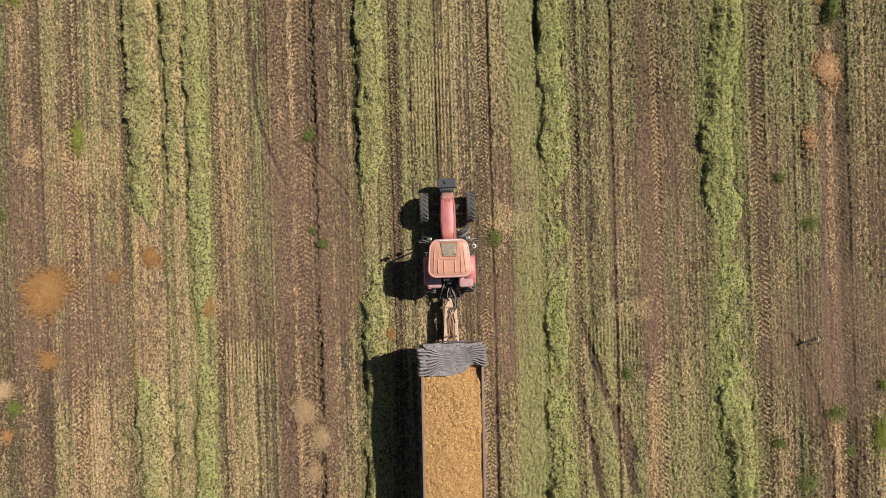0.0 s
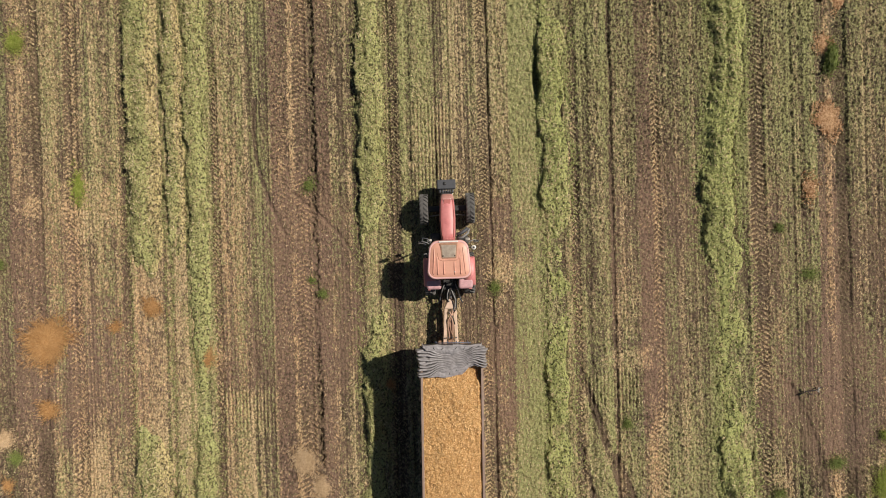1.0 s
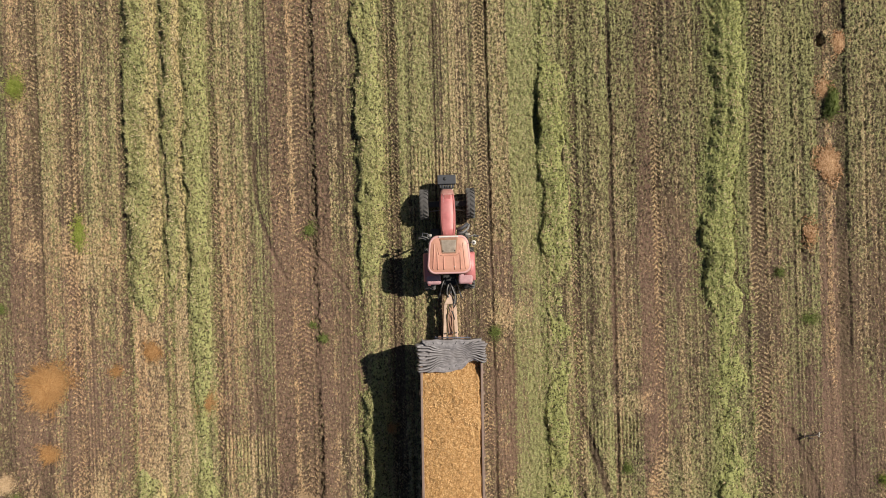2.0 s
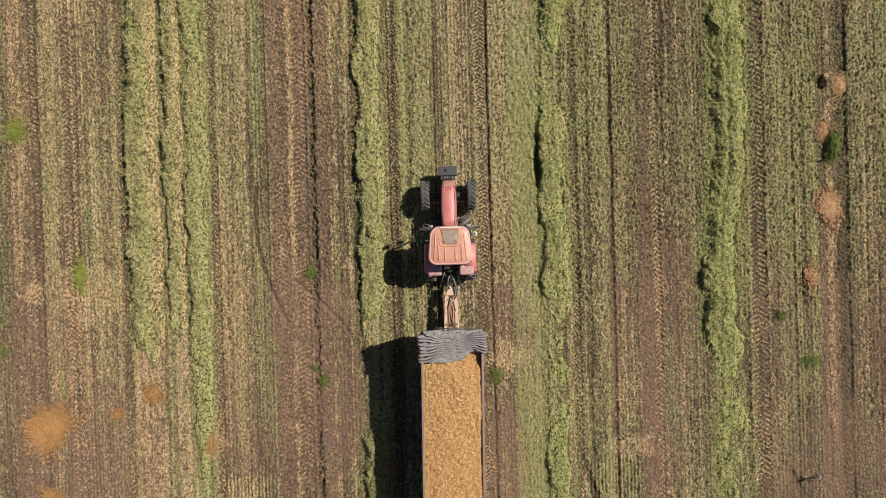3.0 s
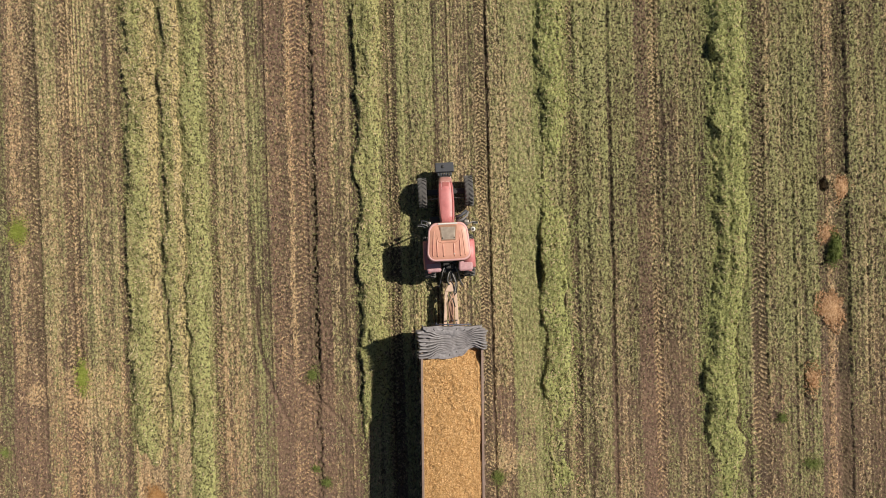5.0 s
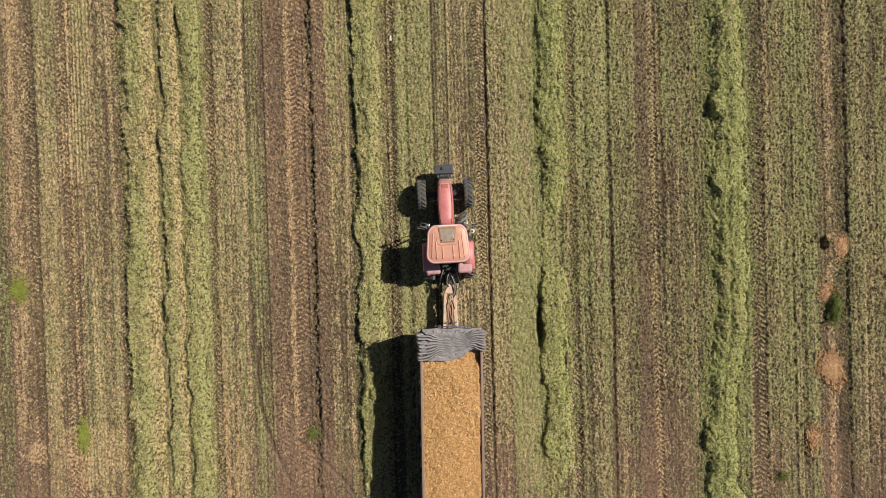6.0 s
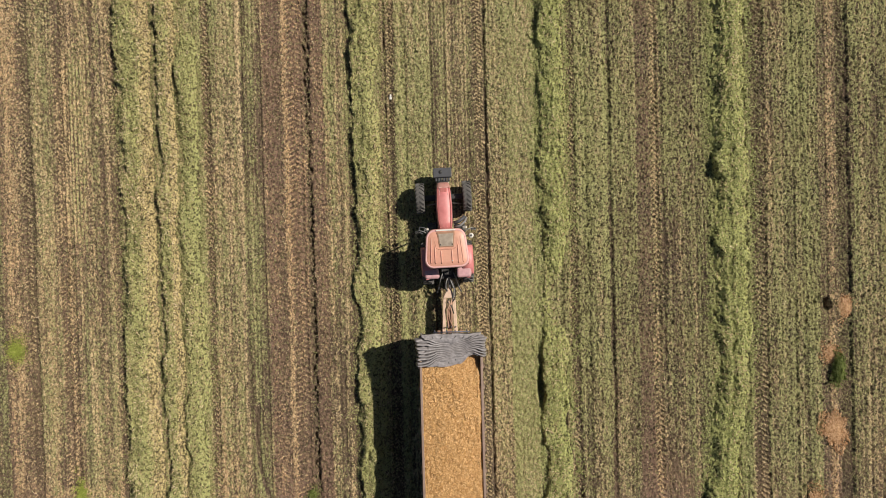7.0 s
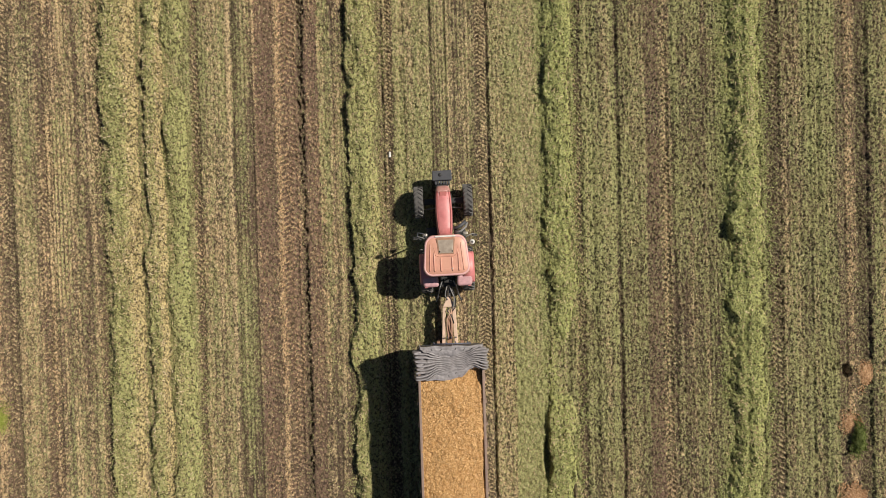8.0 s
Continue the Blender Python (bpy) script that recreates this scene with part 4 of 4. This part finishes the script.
def make_trailer():
    t = thing("trailer", "high-sided grey-brown silage trailer with a bunched tarpaulin roll bow", "trailer")
    hw = BODY_HALF
    wall = {}
    for s, name in ((-1, "side_wall"), (1, "side_wall")):
        wall[s] = part(name, box(s * hw - 0.03, s * hw + 0.03, BODY_BACK, BODY_FRONT, 1.15, WALL_TOP - 0.03, 0.008, 2, None, lambda c: (c.x, c.y - (0.2 if c.z < 2 and c.y > -5 else 0.0), c.z)), M_RAIL, t)
        part("top_rail", box(s * hw - 0.045, s * hw + 0.045, BODY_BACK, BODY_FRONT, WALL_TOP - 0.06, WALL_TOP, 0.015), M_RAIL, wall[s], "dusty steel top rail")
        for k in range(11):
            y = BODY_FRONT - 0.4 - k * 0.77
            part("rib", box(s * (hw + 0.06) - 0.04, s * (hw + 0.06) + 0.04, y - 0.05, y + 0.05, 1.15, WALL_TOP - 0.07, 0.01), M_RAIL, wall[s])
    part("front_wall", box(-hw + 0.035, hw - 0.035, BODY_FRONT - 0.06, BODY_FRONT, 1.15, WALL_TOP + 0.12, 0.01, 2, None, lambda c: (c.x, c.y - (0.2 if c.z < 2 else 0.0), c.z)), M_FRONT, t, "dark blue-grey front wall that slopes back")
    part("tailgate", box(-hw + 0.035, hw - 0.035, BODY_BACK, BODY_BACK + 0.06, 1.15, WALL_TOP, 0.01), M_RAIL, t)
    part("bed", box(-hw + 0.035, hw - 0.035, BODY_BACK + 0.065, BODY_FRONT - 0.37, 1.1, 1.2, 0.01), M_RAIL, t)
    for s in (-1, 1):
        part("chassis_beam", box(s * 0.45 - 0.06, s * 0.45 + 0.06, BODY_BACK + 0.2, BODY_FRONT - 0.1, 0.85, 1.095, 0.015), M_RUST, t)
    # drawbar: two beams that meet at the hitch
    def slant(s):
        return lambda c: (c.x + s * 0.07 * min(1.0, max(0.0, (-0.4 - c.y) / 1.2)), c.y, c.z)
    part("drawbar_beam", box(-0.25, -0.12, -1.7, -0.19, 0.74, 0.98, 0.02, 2, None, slant(-1)), M_BEIGE, t, "pale dusty beige drawbar beam")
    part("drawbar_beam", box(0.10, 0.24, -1.7, -0.19, 0.74, 0.95, 0.02, 2, None, slant(1)), M_BEIGE, t, "pale dusty beige drawbar beam")
    part("drawbar_nose", box(-0.25, 0.24, -0.18, 0.24, 0.72, 1.0, 0.02, 2, None, lambda c: (c.x * (0.2 if c.y > 0.0 else 1.0), c.y, c.z)), M_BEIGE, t, "pale beige pointed drawbar head")
    part("drawbar_plate", box(-0.10, 0.09, -1.6, -0.95, 0.74, 0.82, 0.01), M_RUST, t, "rusty brown plate between the drawbar beams")
    part("drawbar_ram", tube([(0.0, -0.62, 0.93), (0.02, -1.38, 1.0)], 0.06, 12), M_CLAY, t, "dusty reddish drawbar ram")
    part("tow_eye", lathe([(-0.03, 0.05), (-0.03, 0.10), (0.03, 0.10), (0.03, 0.05), (-0.03, 0.05)], 20), M_STEEL, t).matrix_local = pose(0, 0.06, 0.68, 0, 90, 0)
    for pts, r, paint in (
            (((-0.06, 0.62, 1.22), (-0.12, 0.42, 1.16), (-0.13, 0.25, 1.08), (-0.05, 0.1, 1.04)), 0.022, M_HOSE), (((0.03, 0.66, 1.25), (0.10, 0.45, 1.28), (0.20, 0.2, 1.16), (0.18, -0.1, 1.06), (0.06, -0.34, 1.02)), 0.026, M_HOSE),
            (((0.07, 0.64, 1.2), (0.16, 0.42, 1.24), (0.25, 0.12, 1.12), (0.22, -0.2, 1.05), (0.02, -0.44, 1.03)), 0.022, M_BLACK), (((0.0, -0.2, 1.04), (-0.08, -0.32, 1.06), (0.06, -0.46, 1.1), (0.12, -0.62, 1.08), (0.16, -0.8, 1.02)), 0.024, M_BLACK),
            (((-0.06, -0.25, 1.02), (0.02, -0.42, 1.1), (-0.08, -0.6, 1.08), (-0.10, -0.9, 1.02), (-0.06, -1.36, 1.06)), 0.030, M_CLAY), (((0.10, -0.22, 1.02), (0.04, -0.5, 1.08), (0.08, -0.75, 1.04), (0.06, -1.36, 1.08)), 0.032, M_CLAY),
            (((0.16, -0.3, 1.0), (0.0, -0.55, 1.12), (-0.06, -0.75, 1.06), (0.0, -1.05, 1.1), (0.12, -1.36, 1.1)), 0.022, M_RUST), (((-0.13, -0.4, 0.9), (-0.09, -0.7, 0.95), (-0.11, -1.0, 0.95), (-0.08, -1.4, 1.0)), 0.02, M_BLACK)):
        part("hose", tube(pts, r, 8), paint, t)
    for s in (-0.10, 0.06, 0.22):
        part("valve", tube([(s, -1.34, 0.95), (s, -1.30, 1.2)], 0.03), M_IRON, t)
    # running gear
    for y in (-6.2, -7.7):
        part("axle", tube([(-0.95, y, 0.55), (0.95, y, 0.55)], 0.07, 12), M_IRON, t)
    wheels = []
    for y in (-6.2, -7.7):
        for s in (-1, 1):
            wheels.append(wheel(0.55, 0.42, 18, t, s * 0.93, y, "trailer_wheel", M_RAIL))
    # tarpaulin bunched over the front bow: pleats pinched together in the middle and splayed at both ends
    h, w = 190, 200
    a, b = np.meshgrid(np.linspace(-1, 1, w), np.linspace(0, 1, h))
    middle = 0.52 - 0.06 * a + 0.05 * (layered(a * 1.6 + 3, b * 0.6, 311) - 0.5)
    half = 0.20 + 0.34 * np.abs(a) ** 1.7
    p = (b - middle) / half + 0.26 * (layered(a * 3.1, b * 5, 321) - 0.5) + 0.05 * (layered(a * 11, b * 9, 323) - 0.5)
    count = np.where(p > 0, 4.6, 4.2)
    saw = np.mod(p * count + 0.25 * a, 1.0)
    crease = smooth(saw / 0.55) * smooth((1 - saw) / 0.25)
    slit = smooth(1.7 - np.minimum(saw, 1 - saw) / 0.13)
    pleated = smooth((1.12 - np.abs(p)) / 0.2)
    deep = (0.30 + 0.75 * smooth((np.abs(a) - 0.35) / 0.5)) * (0.55 + 0.9 * layered(a * 3.4, p * 3.2 + 20, 331, 2))
    wrinkle = np.abs(np.sin(13 * (b + 0.30 * a * (b - 0.3)) + 5 * layered(a * 2.2, b * 2.6, 341))) ** 0.35
    fold = (0.17 * (crease - 0.55) * deep - (0.24 + 0.2 * smooth((np.abs(a) - 0.5) / 0.3)) * slit * np.clip(deep, 0.35, 1)) * pleated * smooth((b - 0.07) / 0.06) + 0.07 * (wrinkle - 0.8) * (1 - pleated) * smooth((b - 0.06) / 0.06) + 0.05 * (layered(a * 6 + 9, b * 8, 301) - 0.5)
    length = 1.03 + 0.16 * (1 - a * a) - 0.14 * a - 0.22 * smooth((a - 0.3) / 0.3) * smooth((1.0 - a) / 0.3)
    y = BODY_FRONT + 0.09 - b * length + 0.015 * np.sin(9 * a) + 0.02 * (layered(a * 9, b * 0, 361) - 0.5)
    tooth = (crease - 0.5) * pleated * smooth((b - 0.1) / 0.05) * (0.5 + layered(a * 0 + 4, p * 2.3 + 30, 371))
    x = a * (1.10 + 0.36 * tooth * smooth((np.abs(a) - 0.80) / 0.2)) + 0.01
    z = 3.41 - 0.20 * b - 0.05 * a * a + fold - 0.08 * (1 - a * a) * smooth(b / 0.7) - 0.30 * smooth((np.abs(a) - 0.955) / 0.045) - 0.25 * (b < 0.008)
    tarp = sheet("tarpaulin", x, y, z, M_TARP)
    ob = new("tarpaulin", tarp)
    ob.parent = t
    tagged(ob, "bunched grey tarpaulin folded back at the trailer's front")
    solid = ob.modifiers.new("thick", "SOLIDIFY")
    solid.thickness, solid.offset = 0.012, -1
    part("tarp_bow", tube([(-1.08, BODY_FRONT + 0.03, WALL_TOP - 0.2), (-1.08, BODY_FRONT + 0.03, 3.26), (0, BODY_FRONT + 0.03, 3.31), (1.08, BODY_FRONT + 0.03, 3.26), (1.08, BODY_FRONT + 0.03, WALL_TOP - 0.2)], 0.03), M_IRON, t)
    for i0, j0, di, dj in ((13, 38, 12, 5), (25, 65, -10, 7), (12, 117, 12, -5), (28, 137, -12, 6), (18, 158, 13, 9), (162, 90, 12, 2), (155, 115, 10, -3)):
        laid = [(float(x[i, j]), float(y[i, j]), float(z[i, j]) + 0.012) for i, j in ((i0 + di * k // 4, j0 + dj * k // 4) for k in range(5))]
        part("strap", tube(laid, 0.013, 6), M_BLACK, ob, "short black tie on the tarpaulin")
    part("front_rail", tube([(-0.62, BODY_FRONT + 0.13, 3.12), (0.72, BODY_FRONT + 0.13, 3.12)], 0.022), M_FRONT, t, "dark blue-grey rail before the tarpaulin")
    for x0 in (-0.55, -0.12, 0.2, 0.62):
        part("rail_post", tube([(x0, BODY_FRONT + 0.01, 3.0), (x0, BODY_FRONT + 0.13, 3.12), (x0 - 0.03, BODY_FRONT + 0.20, 3.10)], 0.018, 6), M_FRONT, t)
    return t, wheels


def make_load(parent):
    """Loose chopped straw heaped level with the walls."""
    m, n, l, bsdf = nodes_of("chopped golden straw")
    f, g2, lumps = grain(n, l, 19, 3, (1, 1, 1), 0.7), grain(n, l, 5, 3), grain(n, l, 9, 2)
    c = mixed(n, l, ranged(n, l, f, 0.33, 0.66), (0.42, 0.22, 0.08), (0.74, 0.47, 0.21))
    c = mixed(n, l, ranged(n, l, g2, 0.35, 0.7, 0.0, 0.5), c, (0.55, 0.32, 0.12))
    c = mixed(n, l, ranged(n, l, lumps, 0.36, 0.46, 0.45, 0.0), c, (0.38, 0.19, 0.065))
    c = mixed(n, l, ranged(n, l, lumps, 0.56, 0.68, 0.0, 0.6), c, (0.80, 0.53, 0.25))
    l.new(c, bsdf.inputs["Base Color"])
    bsdf.inputs["Roughness"].default_value = 0.85
    bumped(n, l, bsdf, sums(n, l, "ADD", f, lumps), 1.0, 0.05)
    xx, yy = np.meshgrid(np.linspace(-BODY_HALF + 0.035, BODY_HALF - 0.035, 92), np.arange(BODY_BACK + 0.08, BODY_FRONT - 0.1, 0.028))
    z = WALL_TOP - 0.07 + 0.12 * np.cos(xx / 1.14 * 1.45) + 0.16 * (layered(xx * 1.5, yy * 1.2, 401) - 0.5) + 0.13 * (layered(xx * 7, yy * 7, 411, 3) - 0.5) - 0.04 * (xx > 1.0) - 0.22 * smooth((yy - BODY_FRONT + 1.5) / 0.5)
    ob = new("straw_load", sheet("straw_load", xx, yy, z, m))
    ob.parent = parent
    return tagged(ob, "golden chopped straw heaped in the trailer"), xx, yy, z


# ---- loose things on the field ----
M_BARK = plain("dark dead bark", (0.045, 0.035, 0.028), 0.9, 0, 0.3, 20, 0.0)
branch = thing("branch", "broken dead branch with pale tips on bare soil", "branch")
branch.scale = (0.75, 0.75, 0.6)
branch.location = (14.85, -3.85, float(ground_at(np.array([14.85]), np.array([-3.85]))[0]))
for k, pts in enumerate((((-0.35, -0.2, 0.02), (0.0, 0.02, 0.12), (0.55, 0.12, 0.2), (0.8, 0.3, 0.3)), ((0.1, 0.03, 0.12), (0.3, -0.12, 0.08), (0.45, -0.12, 0.05)), ((-0.05, 0.0, 0.1), (-0.1, 0.2, 0.28)))):
    part("twig", tube(pts, 0.035 if k == 0 else 0.028, 6), M_BARK if k < 2 else M_BEIGE, branch)
part("pale_tip", tube(((0.55, 0.12, 0.2), (0.68, 0.02, 0.26), (0.66, 0.28, 0.3)), 0.022, 6), M_WHITE, branch, "bleached pale broken end")
scrap = box(-0.05, 0.05, -0.11, 0.11, 0.0, 0.05, 0.02, 2, None, lambda c: (c.x * (0.6 if c.y > 0 else 1.0), c.y, c.z))
scrap = part("scrap", scrap, M_WHITE)
scrap.location = (-2.52, 21.17, float(ground_at(np.array([-2.52]), np.array([21.17]))[0]) + 0.01)
tagged(scrap, "small white crumpled scrap lying in the wheel track", "scrap")

tractor, tractor_wheels = make_tractor()
trailer, trailer_wheels = make_trailer()
load, load_x, load_y, load_z = make_load(trailer)
M_CHAFF = blade_material("loose golden straw bits", (0.40, 0.20, 0.07), (0.64, 0.38, 0.15), (0.84, 0.57, 0.29))
r = np.random.default_rng(17)
i = r.choice(load_x.size, 16000)
litter("chaff", load_x.ravel()[i], load_y.ravel()[i], load_z.ravel()[i], r.uniform(0, 6.3, 16000), r.uniform(0.03, 0.10, 16000), r.uniform(0.012, 0.035, 16000), r.normal(0.1, 0.35, 16000), r.uniform(0.005, 0.03, 16000), M_CHAFF, "golden straw bits loose on the load", "", load)


# ---- what moves ----
def motions():
    # time, ballast x and y, heading of the tractor, heading of the trailer
    track = (
        (0.0, 0.01, 2.57, 2.0, 1.1), (0.5, 0.0, 3.58, 1.95, 1.0), (1.0, -0.015, 4.60, 2.0, 0.9), (1.5, -0.03, 5.61, 1.95, 0.9),
        (3.0, -0.02, 8.76, 1.6, 0.8), (3.5, -0.06, 9.83, 2.1, 0.45), (4.0, -0.12, 10.92, 2.6, 0.3), (4.5, -0.20, 12.02, 3.1, 0.4),
        (6.0, -0.30, 15.53, 3.1, 0.9), (6.5, -0.34, 16.71, 3.3, 1.1), (7.0, -0.38, 17.86, 3.35, 1.5), (7.5, -0.42, 19.01, 3.3, 1.7), (8.0, -0.46, 20.16, 3.2, 1.8))
    times = [row[0] for row in track]
    axle, hitch = [], []
    for t, x, y, a, b in track:
        d = Vector((-math.sin(radians(a)), math.cos(radians(a))))
        rear = Vector((x, y)) - 3.62 * d
        pin = rear - 1.12 * d
        axle.append((t, pose(rear.x, rear.y, 0, 0, 0, a)))
        hitch.append((t, pose(pin.x, pin.y, 0, 0, 0, b)))
    walk(tractor, axle)
    walk(trailer, hitch)
    steps = [k * 0.2 for k in range(41)]
    gone = np.interp(steps, times, [row[2] for row in track])
    for w in tractor_wheels + trailer_wheels:
        x, y, r = w.location
        walk(w, [(t, pose(x, y, r, -math.degrees((g - gone[0]) / r), 0, 0)) for t, g in zip(steps, gone)])


motions()
